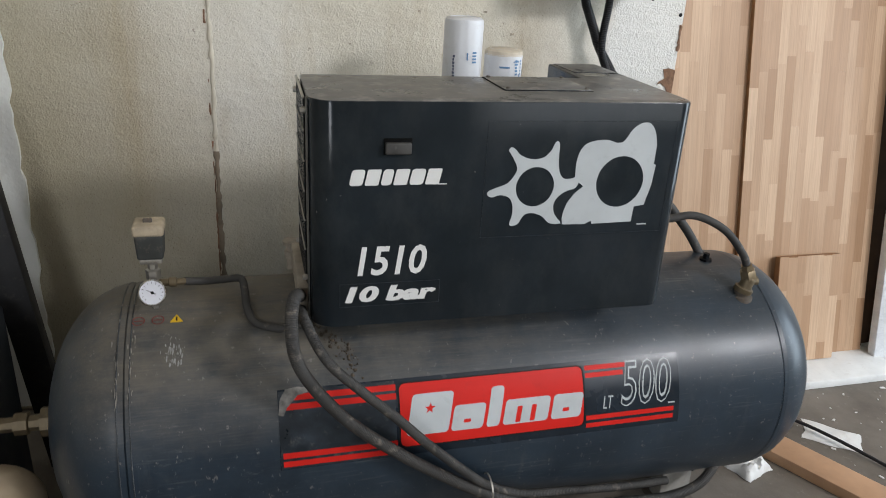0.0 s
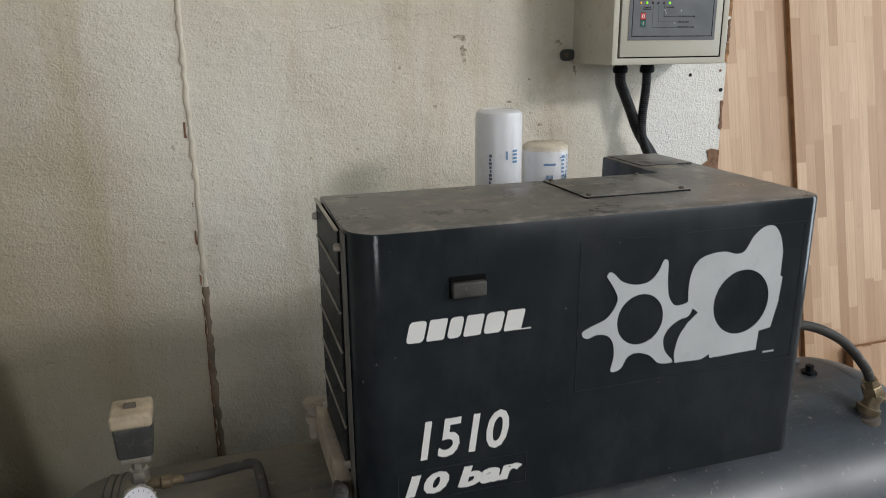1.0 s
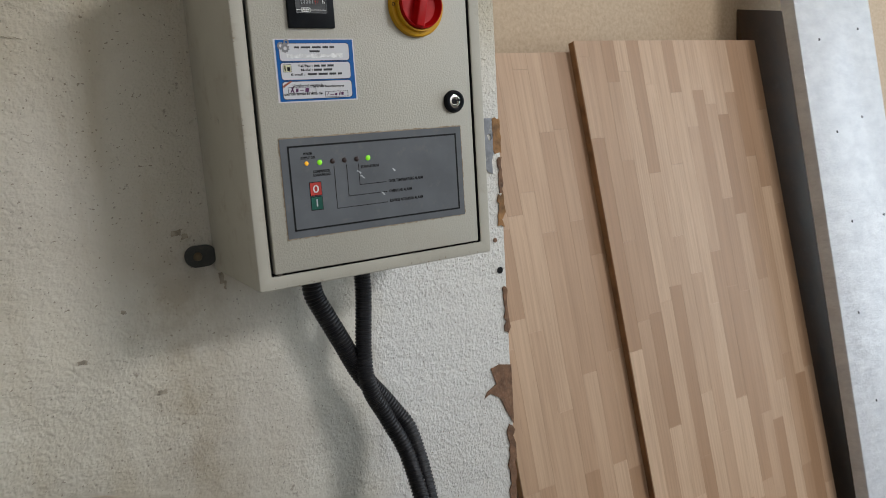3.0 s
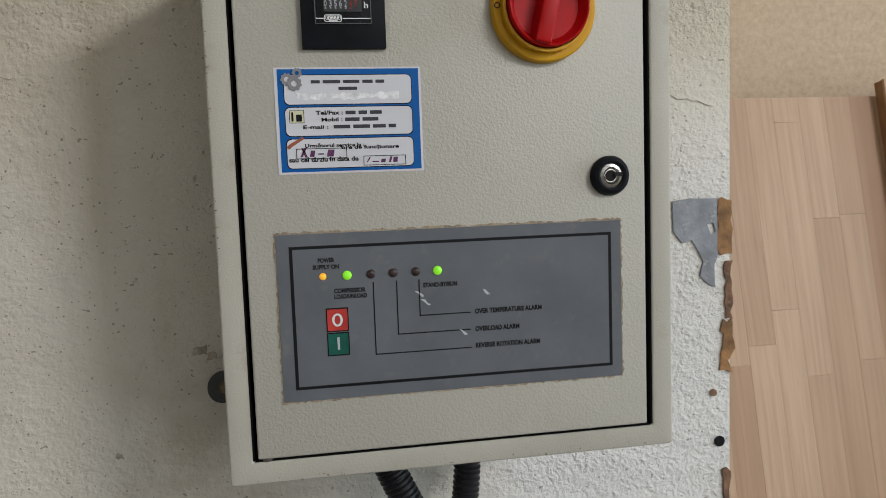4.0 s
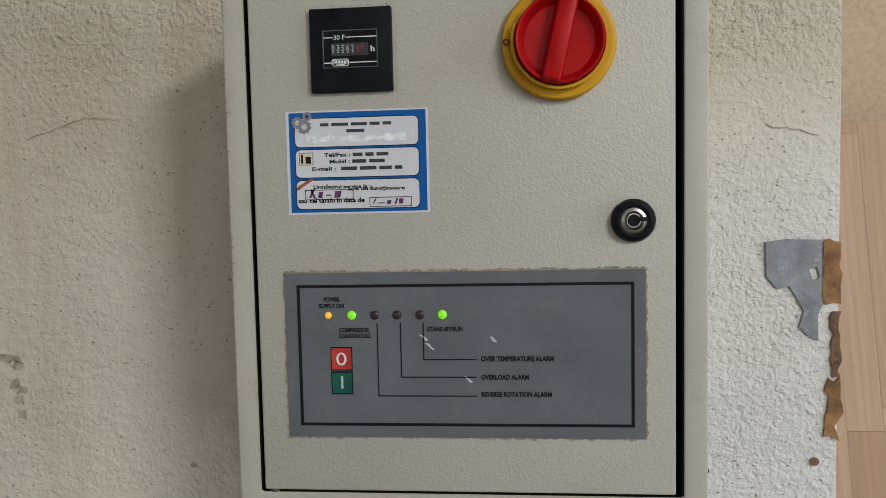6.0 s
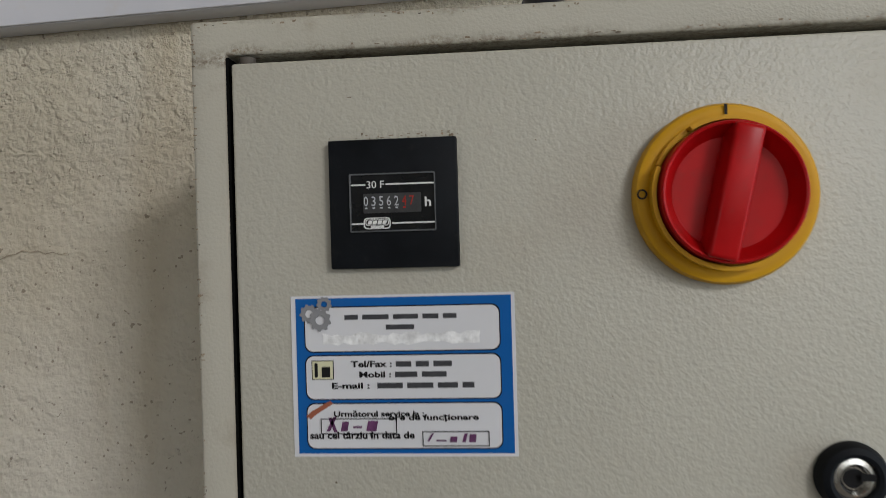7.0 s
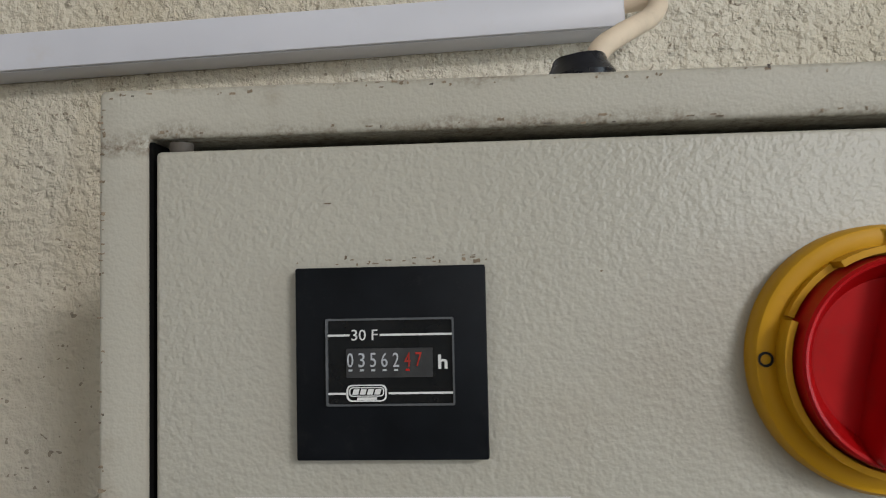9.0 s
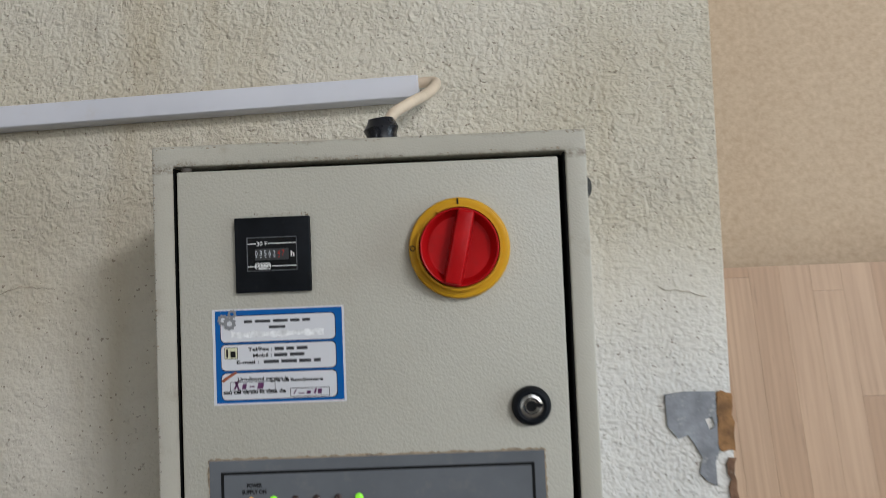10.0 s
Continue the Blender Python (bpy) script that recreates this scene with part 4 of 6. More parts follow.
# main switch
SX, SZ, SR = 1.1040, 1.6308, 0.0368
switch = part("main_switch", lathe([(0, 0), (SR, 0), (SR, 0.0056), (SR - 0.0010, 0.0074), (SR - 0.0034, 0.0082), (0.0312, 0.0076), (0.0, 0.0070)], (SX, DF + 0.0002, SZ), "y", 72), YELLOW, cabinet, "yellow round plate of the main switch")


def collar_arc(a0, a1, inner, outer, n=60):
    turns = [radians(a0 + (a1 - a0) * k / n) for k in range(n + 1)]
    return [(SX + outer * math.cos(a), SZ + outer * math.sin(a)) for a in turns] + [(SX + inner * math.cos(a), SZ + inner * math.sin(a)) for a in turns[::-1]]


part("collar", upright(flat([collar_arc(158, 480, 0.0291, 0.0309)], 0.0068), DF - 0.0108), YELLOW, switch, "raised yellow collar with a cut-out")
part("collar_step", upright(flat([collar_arc(122, 156, 0.0291, 0.0309, 12)], 0.0030), DF - 0.0088), YELLOW, switch)
knob = part("rotary_knob", lathe([(0.0, 0.0095), (0.0225, 0.0105), (0.0258, 0.0165), (0.0266, 0.0184), (0.0274, 0.0188), (0.0281, 0.0180), (0.0284, 0.0066), (0.0, 0.0066)], (SX, DF, SZ), "y", 64), RED, switch, "red dished rotary knob turned to I")
bm = block(-0.0072, 0.0072, -0.0140, 0.001, -0.0268, 0.0268, 0.0020, 3)
for v in bm.verts:
    if v.co.y < -0.006:
        v.co.x *= 0.82
bmesh.ops.transform(bm, verts=bm.verts, matrix=Matrix.Translation((SX, DF - 0.0080, SZ)) @ Matrix.Rotation(radians(13), 4, "Y"))
part("grip", bm, RED, knob, "red raised grip bar")
part("mark", upright(flat([rect(SX - 0.0006, SX + 0.0006, SZ + 0.0314, SZ + 0.0360)], 0.0002), DF - 0.0086), INK, switch, "black mark I")
part("mark", upright(flat([ring(SX - 0.0338, SZ + 0.0008, 0.0021, 24), ring(SX - 0.0338, SZ + 0.0008, 0.0014, 24)], 0.0002), DF - 0.0086), INK, switch, "black mark O")

# door lock
KX, KZ = 1.1512, 1.5150
lock = part("lock", lathe([(0, 0), (0.0142, 0), (0.0142, 0.003), (0.0128, 0.0062), (0.0104, 0.0072), (0.0088, 0.0066), (0.0085, 0.002), (0, 0.002)], (KX, DF, KZ), "y", 48), BLACK, cabinet, "black round door lock")
part("barrel", lathe([(0.0086, 0.003), (0.0086, 0.0052), (0.0062, 0.0058), (0.0046, 0.0036), (0, 0.0036)], (KX, DF, KZ), "y", 40), CHROME, lock, "worn chrome lock barrel")
part("key_slot", upright(flat([ring(KX, KZ, 0.0040, 24)], 0.0003), DF - 0.0040), INK, lock)
part("key_slot", upright(flat([rect(KX + 0.002, KX + 0.0078, KZ - 0.0006, KZ + 0.0022, 0.0004)], 0.0003), DF - 0.0060), INK, lock)

# service sticker
LX0, LX1, LZ0, LZ1 = 0.9205, 1.0176, 1.5230, 1.5928
lw, lh = LX1 - LX0, LZ1 - LZ0
sticker = part("service_sticker", upright(flat([rect(LX0, LX1, LZ0, LZ1)], 0.0002), DF - 0.0003), PAPER, cabinet, "blue and white service sticker")


def lx(u):
    return LX0 + lw * u


def lz(v):
    return LZ1 - lh * v


def stuck(name, loops, material, level, label=""):
    return part(name, upright(flat(loops, 0.00012), DF - 0.0005 - 0.00016 * level), material, sticker, label)


stuck("blue_field", [rect(lx(0.022), lx(0.984), lz(0.980), lz(0.016))], BLUE, 0)
for a, b in ((0.075, 0.345), (0.375, 0.640), (0.672, 0.945)):
    stuck("panel_outline", [rect(lx(0.060), lx(0.935), lz(b + 0.008), lz(a - 0.008), 0.0036)], INK, 1)
    stuck("white_panel", [rect(lx(0.065), lx(0.930), lz(b), lz(a), 0.0034)], PAPER, 2)


def bars(row, u0, u1, height, seed, material=PRINTGREY):
    """A line of writing that is not spelled out: bars of the words' lengths."""
    rnd, u = random.Random(seed), u0
    while u < u1 - 0.01:
        w = min(rnd.uniform(0.05, 0.13), u1 - u)
        stuck("print_bar", [rect(lx(u), lx(u + w), lz(row + height / 2), lz(row - height / 2))], material, 3)
        u += w + 0.02


bars(0.136, 0.245, 0.745, 0.030, 1)
bars(0.200, 0.430, 0.570, 0.030, 2)
stuck("scraped_strip", [rough_outline(lx(0.150), lx(0.845), lz(0.300), lz(0.240), 0.0008, 0.003, 3)], SCRAPED, 3, "scraped-off line of white paper")
bars(0.428, 0.470, 0.745, 0.034, 4)
bars(0.492, 0.465, 0.715, 0.034, 5)
bars(0.560, 0.385, 0.815, 0.034, 6)
words = (("Tel/Fax :", 0.268, 0.452, 0.406, 0.446), ("Mobil :", 0.305, 0.448, 0.472, 0.510), ("E-mail :", 0.180, 0.350, 0.540, 0.578),
         (u"Următorul service la :", 0.185, 0.590, 0.712, 0.752), (u"ore de funcționare", 0.430, 0.830, 0.738, 0.786), (u"sau cel târziu în data de", 0.075, 0.545, 0.842, 0.888))
for body, a, b, t, s in words:
    part("print", upright(letters(body, lx(a), lx(b), lz(s), lz(t), 0, 0.03, 0.00012), DF - 0.0010), INK, sticker, "printed line: " + body)
for a, b, t, s in ((0.125, 0.468, 0.760, 0.858), (0.580, 0.875, 0.842, 0.935)):
    stuck("entry_box", [rect(lx(a), lx(b), lz(s), lz(t)), rect(lx(a + 0.004), lx(b - 0.004), lz(s - 0.006), lz(t + 0.006))], INK, 4)
for k, (u, v, w, h, s) in enumerate(((0.15, 0.84, 0.016, 0.09, 0.5), (0.185, 0.845, 0.016, 0.09, -0.4), (0.215, 0.84, 0.03, 0.06, 0.2), (0.27, 0.82, 0.04, 0.012, 0.3), (0.33, 0.84, 0.045, 0.065, 0.2),
                                     (0.60, 0.905, 0.01, 0.05, 0.6), (0.64, 0.905, 0.045, 0.01, 0.3), (0.70, 0.91, 0.03, 0.035, 0.2), (0.755, 0.91, 0.014, 0.055, 0.3), (0.785, 0.91, 0.03, 0.05, 0.1))):
    stuck("pen_stroke", [lean(rect(lx(u), lx(u + w), lz(v), lz(v - h), 0.0002), s, lz(v))], PURPLE, 4)
COGGREY = coat("grey print", (0.22, 0.22, 0.23), 0.5, bump=0)
for lift, (cx, cy, r) in enumerate(((0.085, 0.110, 0.0042), (0.155, 0.052, 0.0034), (0.135, 0.150, 0.0050))):
    teeth = [(lx(cx) + (r if (k // 2) % 2 else r * 0.84) * math.cos(2 * math.pi * k / 36), lz(cy) + (r if (k // 2) % 2 else r * 0.84) * math.sin(2 * math.pi * k / 36)) for k in range(36)]
    stuck("cog_picture", [teeth, ring(lx(cx), lz(cy), r * 0.4, 16)], COGGREY, 4 + lift)
stuck("phone_picture", [rect(lx(0.090), lx(0.190), lz(0.520), lz(0.400))], INK, 3)
stuck("phone_picture", [rect(lx(0.094), lx(0.186), lz(0.515), lz(0.405))], coat("pale yellow print", (0.62, 0.60, 0.40), 0.5, bump=0), 4)
stuck("phone_picture", [rect(lx(0.104), lx(0.118), lz(0.505), lz(0.416), 0.0005)], INK, 5)
stuck("phone_picture", [rect(lx(0.136), lx(0.174), lz(0.505), lz(0.440))], INK, 5)
stuck("wrench_picture", [[(lx(0.06), lz(0.745)), (lx(0.085), lz(0.715)), (lx(0.170), lz(0.650)), (lx(0.185), lz(0.668)), (lx(0.105), lz(0.735)), (lx(0.08), lz(0.765))]], coat("brown print", (0.30, 0.09, 0.045), 0.5, bump=0), 4)

# printed membrane with lamps and keys
PX0, PX1, PZ0, PZ1 = 0.9160, 1.1590, 1.3690, 1.4830
pw, ph = PX1 - PX0, PZ1 - PZ0
part("glue_edge", upright(flat([rough_outline(PX0 - 0.0012, PX1 + 0.0012, PZ0 - 0.0010, PZ1 + 0.0014, 0.0009, 0.0022, 7)], 0.0004), DF - 0.0003), GLUE, cabinet, "crumbling glue round the membrane")
panel = part("membrane_panel", upright(flat([rect(PX0, PX1, PZ0, PZ1)], 0.0006), DF - 0.0007), PANELGREY, cabinet, "grey printed control membrane")


def gx(u):
    return PX0 + pw * u


def gz(v):
    return PZ1 - ph * v


def printed(name, loops, material=INK, label=""):
    return part(name, upright(flat(loops, 0.0001), DF - 0.0011), material, panel, label)


printed("border", [rect(gx(0.034), gx(0.970), gz(0.930), gz(0.072)), rect(gx(0.043), gx(0.961), gz(0.912), gz(0.090))])
LAMPS = ((0.123, LEDAMBER), (0.190, LEDGREEN), (0.256, LEDRED), (0.319, LEDRED), (0.384, LEDRED), (0.446, LEDGREEN))
for k, (u, m) in enumerate(LAMPS):
    r = 0.0024 if k == 0 else 0.0031
    part("lamp", lathe([(r, 0), (r, 0.0006), (r * 0.8, 0.0013), (r * 0.4, 0.0017), (0, 0.0018)], (gx(u), DF - 0.0010, gz(0.256)), "y", 20), m, panel,
         ("lit amber lamp" if k == 0 else "lit green lamp" if m is LEDGREEN else "unlit dark lamp"))
for v0, v1, m, sign in ((0.456, 0.584, REDKEY, "O"), (0.604, 0.730, GREENKEY, "I")):
    printed("key_edge", [rect(gx(0.1265), gx(0.1885), gz(v1 + 0.008), gz(v0 - 0.008))])
    key = part("push_key", upright(flat([rect(gx(0.1295), gx(0.1855), gz(v1), gz(v0))], 0.0006), DF - 0.0014), m, panel, ("red O key" if sign == "O" else "green I key"))
    if sign == "O":
        part("sign", upright(flat([ring(gx(0.1575), gz(0.520), 0.0036, 28, 1.25), ring(gx(0.1575), gz(0.520), 0.0020, 28, 1.6)], 0.0001), DF - 0.0019), WHITE, key)
    else:
        part("sign", upright(flat([rect(gx(0.1545), gx(0.1610), gz(0.70), gz(0.625))], 0.0001), DF - 0.0019), SILVER, key)
for body, a, b, t, s in (("POWER", 0.111, 0.157, 0.146, 0.174), ("SUPPLY ON", 0.096, 0.169, 0.186, 0.214), ("COMPRESSOR", 0.152, 0.240, 0.332, 0.361), ("LOAD/UNLOAD", 0.152, 0.243, 0.367, 0.396),
                         ("STAND-BY/RUN", 0.403, 0.502, 0.328, 0.357), ("OVER TEMPERATURE ALARM", 0.551, 0.752, 0.506, 0.538), ("OVERLOAD ALARM", 0.551, 0.683, 0.616, 0.648), ("REVERSE ROTATION ALARM", 0.551, 0.745, 0.720, 0.752)):
    part("print", upright(letters(body, gx(a), gx(b), gz(s), gz(t), 0, 0.045, 0.0001), DF - 0.0011), INK, panel, "printed words: " + body)
for u, v in ((0.260, 0.750), (0.326, 0.636), (0.390, 0.530)):
    x, z = gx(u), gz(v)
    printed("lead_line", [[(x, gz(0.305)), (x, z), (gx(0.539), z), (gx(0.539), z + 0.0008), (x + 0.0008, z + 0.0008), (x + 0.0008, gz(0.305))]])
for k, (u, v) in enumerate(((0.398, 0.43), (0.575, 0.39), (0.38, 0.375), (0.505, 0.63))):
    printed("scratch", [lean(rough_outline(gx(u), gx(u + 0.008), gz(v + 0.035), gz(v), 0.0007, 0.002, 40 + k), -1.0, gz(v))], SILVER, "pale scratch")

# ---- cables at the cabinet ----
for k, (x, pts) in enumerate(((0.994, ((0.994, 2.075, 1.29), (0.997, 2.075, 1.262), (1.007, 2.073, 1.238), (1.030, 2.07, 1.188), (1.057, 2.068, 1.130), (1.096, 2.06, 1.072), (1.118, 2.04, 1.02), (1.11, 1.98, 0.90), (1.05, 1.90, 0.75))),
                              (1.069, ((1.069, 2.066, 1.29), (1.068, 2.064, 1.25), (1.058, 2.058, 1.165), (1.059, 2.05, 1.115), (1.080, 2.045, 1.066), (1.10, 2.02, 1.00), (1.09, 1.96, 0.90), (1.02, 1.87, 0.75))))):
    conduit = root("cable_conduit", pts[0][0], pts[0][1], 0.75, "black corrugated conduit hanging from the cabinet", "cable", "conduits under the cabinet")
    part("pipe", tube(pts, 0.0145 if k == 0 else 0.0125, 14, 10, 0.0016, 0.0052), CONDUIT, conduit)
    part("gland", lathe([(0, 1.287), (0.0165, 1.287), (0.019, 1.291), (0.019, 1.301), (0.0165, 1.303), (0.0165, 1.3115), (0, 1.3115)], (x, pts[0][1], 0), "z", 12), BLACK, conduit, "black cable gland")
trunk = root("cable_trunking", 0.24, WALL_Y, 1.76, "white plastic cable trunking along the wall", "trunking")
bm = block(-0.60, 1.071, WALL_Y - 0.021, WALL_Y - 0.0005, -0.0190, 0.0035, 0.0012)
bmesh.ops.transform(bm, verts=bm.verts, matrix=Matrix.Translation((0, 0, 1.7748)) @ Matrix.Rotation(radians(-1.75), 4, "Y"))
part("channel", bm, DUCT, trunk)
bm = block(-0.60, 1.070, WALL_Y - 0.0228, WALL_Y - 0.0208, -0.0183, 0.0028, 0.0008)
bmesh.ops.transform(bm, verts=bm.verts, matrix=Matrix.Translation((0, 0, 1.7748)) @ Matrix.Rotation(radians(-1.75), 4, "Y"))
part("lid", bm, DUCT, trunk)
cable = root("supply_cable", 1.04, 2.05, CZ1, "yellowed cable running from the trunking into the cabinet top", "cable")
part("sheath", tube(((1.030, 2.109, 1.801), (1.058, 2.109, 1.803), (1.080, 2.107, 1.805), (1.088, 2.100, 1.801), (1.079, 2.080, 1.786), (1.060, 2.056, 1.770), (1.047, 2.044, 1.757), (1.042, 2.041, 1.735)), 0.0052, 12, 8), CABLE, cable)
rnd = random.Random(31)
bm = lathe([(0, 0.0), (0.0145, 0.0)] + [(0.0128 + 0.0018 * (k % 2) + 0.0006 * (k % 3), 0.004 + 0.0052 * k) for k in range(7)] + [(0.0118, 0.0385), (0, 0.0375)], (0, 0, 0), "z", 18)
for v in bm.verts:
    v.co.z += 0.10 * v.co.x * (v.co.z > 0.002) + 0.25 * v.co.y * (0.004 < v.co.z < 0.028)
    v.co.x, v.co.y = v.co.x * rnd.uniform(0.94, 1.05), v.co.y * rnd.uniform(0.94, 1.05)
bmesh.ops.translate(bm, verts=bm.verts, vec=(1.0385, 2.041, CZ1))
part("tape", bm, TAPE, cable, "black insulating tape wound round the entry")

# ---- compressor ----
TY, TZ, TR = 1.51, 0.357, 0.30
TX0, TX1 = -0.262, 1.245
comp = root("air_compressor", 0.52, TY, 0.0, "dusty black screw air compressor on a long lying tank", "compressor")
prof = []
for k in range(13):
    a = math.radians(90 * k / 12)
    prof.append((TR * math.sin(a) ** 0.86, TX0 - 0.185 * math.cos(a)))
prof += [(TR, TX0 - 0.012), (TR - 0.0022, TX0 - 0.006), (TR - 0.0022, TX0), (TR + 0.0012, TX0 + 0.004), (TR, TX0 + 0.012)]
prof += [(TR, 0.0), (TR, 0.35), (TR, 0.7), (TR, 1.0)]
prof += [(TR, TX1 - 0.012), (TR + 0.0012, TX1 - 0.004), (TR - 0.0022, TX1), (TR - 0.0022, TX1 + 0.006), (TR, TX1 + 0.012)]
for k in range(12, -1, -1):
    a = math.radians(90 * k / 12)
    prof.append((TR * math.sin(a) ** 0.86, TX1 + 0.185 * math.cos(a)))
tank = part("tank", lathe(prof, (0, TY, TZ), "x", 96), TANK, comp, "long dark blue-black pressure tank with dusty top", 30)
for x in (TX0 - 0.012, TX0 + 0.012):
    part("weld_bead", lathe([(TR - 0.002, -0.0016), (TR + 0.0012, -0.001), (TR + 0.0016, 0.0), (TR + 0.0012, 0.001), (TR - 0.002, 0.0016)], (x, TY, TZ), "x", 96), WELD, tank, "dusty weld bead")
for x in (0.05, 1.09):
    for y in (TY - 0.14, TY + 0.17):
        bm = block(x - 0.045, x + 0.045, y - 0.025, y + 0.025, 0.0, 0.105, 0.004)
        part("foot", bm, FOOTGREY, comp, "grey welded steel foot")
        part("foot_plate", block(x - 0.06, x + 0.06, y - 0.04, y + 0.04, 0.0, 0.012, 0.002), IRON, comp)
part("drain_pipe", lathe([(0, 0.0), (0.045, 0.0), (0.045, 0.10), (0, 0.10)], (1.20, TY - 0.03, 0.012), "z", 20), BLACK, comp, "black drain canister under the tank")

TURNED = Matrix.Translation((0.10, 1.254, 0)) @ Matrix.Rotation(radians(-0.8), 4, "Z") @ Matrix.Translation((-0.10, -1.254, 0))


def turned_part(name, bm, material, parent, label="", smooth=35):
    """A part of the housing, which stands slightly askew on the tank."""
    bmesh.ops.transform(bm, verts=bm.verts, matrix=TURNED)
    return part(name, bm, material, parent, label, smooth)


# housing: an L in plan, with rounded front corners
HX0, HX1, HY0, HY1, HZ0, HZ1 = 0.100, 0.868, 1.254, 1.530, 0.680, 1.130


def arc(cx, cy, r, a0, a1, n=8):
    return [(cx + r * math.cos(radians(a0 + (a1 - a0) * k / n)), cy + r * math.sin(radians(a0 + (a1 - a0) * k / n))) for k in range(n + 1)]


plan = arc(HX0 + 0.052, HY0 + 0.052, 0.052, 180, 270) + arc(HX1 - 0.034, HY0 + 0.034, 0.034, -90, 0)
plan += [(0.876, 1.742), (0.744, 1.742), (0.738, HY1), (HX0 + 0.004, HY1)]
housing = turned_part("housing", solid(plan, HZ0, HZ1, 0.005, 2), HOUSING, comp, "black powder-coated sheet housing with a dusty top", 30)
turned_part("base_frame", block(HX0 + 0.03, HX1 - 0.03, HY0 + 0.14, 1.70, 0.618, HZ0 + 0.01, 0.004), IRON, comp, "dark frame under the housing")
hatch = turned_part("hatch", block(0.498, 0.690, 1.362, 1.518, HZ1, HZ1 + 0.0025, 0.001), HOUSING, comp, "dusty top cover plate")
# black sheet under the plate draws its shadow gap as a dark rim
turned_part("hatch_shadow_gap", block(0.4968, 0.6912, 1.3607, 1.5193, HZ1 - 0.002, HZ1 + 0.0006), GASKET, comp, "black rim drawn as the shadow gap round the cover plate")
for x, y in ((0.508, 1.373), (0.680, 1.373), (0.508, 1.508), (0.680, 1.508)):
    turned_part("screw", lathe([(0.0045, 0), (0.0045, 0.0018), (0.003, 0.0032), (0, 0.0035)], (x, y, HZ1 + 0.0025), "z", 12), IRON, hatch)
turned_part("lip_plate", block(0.752, 0.866, 1.600, 1.732, HZ1, HZ1 + 0.0018, 0.0008), HOUSING, comp, "small rear cover plate")
turned_part("paper_label", block(0.762, 0.815, 1.560, 1.594, HZ1, HZ1 + 0.0006), FADED, comp, "faded pale label")
# grille on the short side
turned_part("grille", block(HX0 - 0.003, HX0 + 0.001, HY0 + 0.066, HY1 - 0.006, 0.748, HZ1 - 0.008, 0.001), GASKET, comp, "black wire mesh grille")
for k in range(6):
    z = HZ1 - 0.055 - 0.060 * k
    bm = block(HX0 - 0.0065, HX0 - 0.002, HY0 + 0.07, HY1 - 0.01, -0.0012, 0.0012)
    bmesh.ops.transform(bm, verts=bm.verts, matrix=Matrix.Translation((0, 0, z)) @ Matrix.Rotation(radians(2), 4, "X"))
    turned_part("louvre_rail", bm, STEEL, comp, "thin steel louvre edge")
for k in range(46):
    y = HY0 + 0.072 + 0.0042 * k
    turned_part("grille_wire", block(HX0 - 0.0042, HX0 - 0.0028, y, y + 0.0012, 0.752, HZ1 - 0.012), HOUSING, comp)
for y, z in ((HY0 + 0.062, HZ1 - 0.03), (HY1 - 0.012, HZ1 - 0.03), (HY0 + 0.062, 0.764), (HY1 - 0.012, 0.764)):
    turned_part("bolt", lathe([(0, -0.009), (0.0045, -0.009), (0.0062, -0.006), (0.0062, 0.0), (0, 0.001)], (HX0 - 0.002, y, z), "x", 6), STEEL, comp, "steel bolt head")
# side panel's edge, a paler grey than the housing
turned_part("corner_strip", block(HX0 - 0.0015, HX0 + 0.001, HY0 + 0.036, HY0 + 0.0655, HZ0 + 0.004, HZ1 - 0.006, 0.0006), STRIP, comp, "grey edge of the side panel")
turned_part("side_rail", block(HX0 - 0.020, HX0 + 0.001, HY0 + 0.060, HY1 + 0.03, HZ0 + 0.006, 0.742, 0.004), RAILDUST, comp, "dust-caked steel rail under the side grille")
turned_part("side_pipe", lathe([(0, 0), (0.013, 0), (0.013, 0.030), (0.018, 0.031), (0.018, 0.046), (0.013, 0.047), (0.013, 0.062), (0.022, 0.063), (0.022, 0.071), (0, 0.072)], (HX0 - 0.016, 1.60, 0.660), "z", 14), RAILDUST, comp, "dusty pipe stub with a flange")
# latch in the front
latch = turned_part("latch_frame", block(0.2345, 0.2875, HY0 - 0.003, HY0 + 0.001, 1.0305, 1.0615, 0.0012), GASKET, comp, "black latch recess")
turned_part("latch", block(0.2365, 0.2855, HY0 - 0.0125, HY0 - 0.002, 1.0330, 1.0550, 0.003, 3), LATCHGREY, comp, "black pull latch")

# lettering and the picture on the front
FACE = HY0 - 0.0006


def front_print(name, loops, material, label="", level=1):
    return turned_part(name, upright(flat(loops, 0.0003), FACE - 0.0004 * level), material, comp, label)


front_print("picture_film", [rect(0.433, 0.832, 0.858, 1.092), rect(0.4338, 0.8312, 0.8588, 1.0912)], WORNFILM, "thin edge of the clear film", 0)
# six-armed rotor and its housing
GX, GZ = 0.445, 0.8785
cxs, czs = GX + 0.0935, GZ + 0.0835
arms = ((32, 158), (37, 164), (46, 160), (58, 148), (82, 140), (105, 143), (119, 156), (126, 171), (130, 175), (136, 170), (137, 144), (141, 116), (152, 100), (168, 99), (188, 104), (181, 80),
        (163, 74), (145, 62), (137, 45), (142, 24), (157, 5), (132, 6), (115, 21), (92, 29), (75, 24), (64, 6), (47, 5), (51, 26), (50, 45), (44, 59), (34, 66), (20, 68), (6, 64), (-3, 68), (-3, 76), (12, 83), (35, 92), (49, 109), (52, 124), (43, 142))
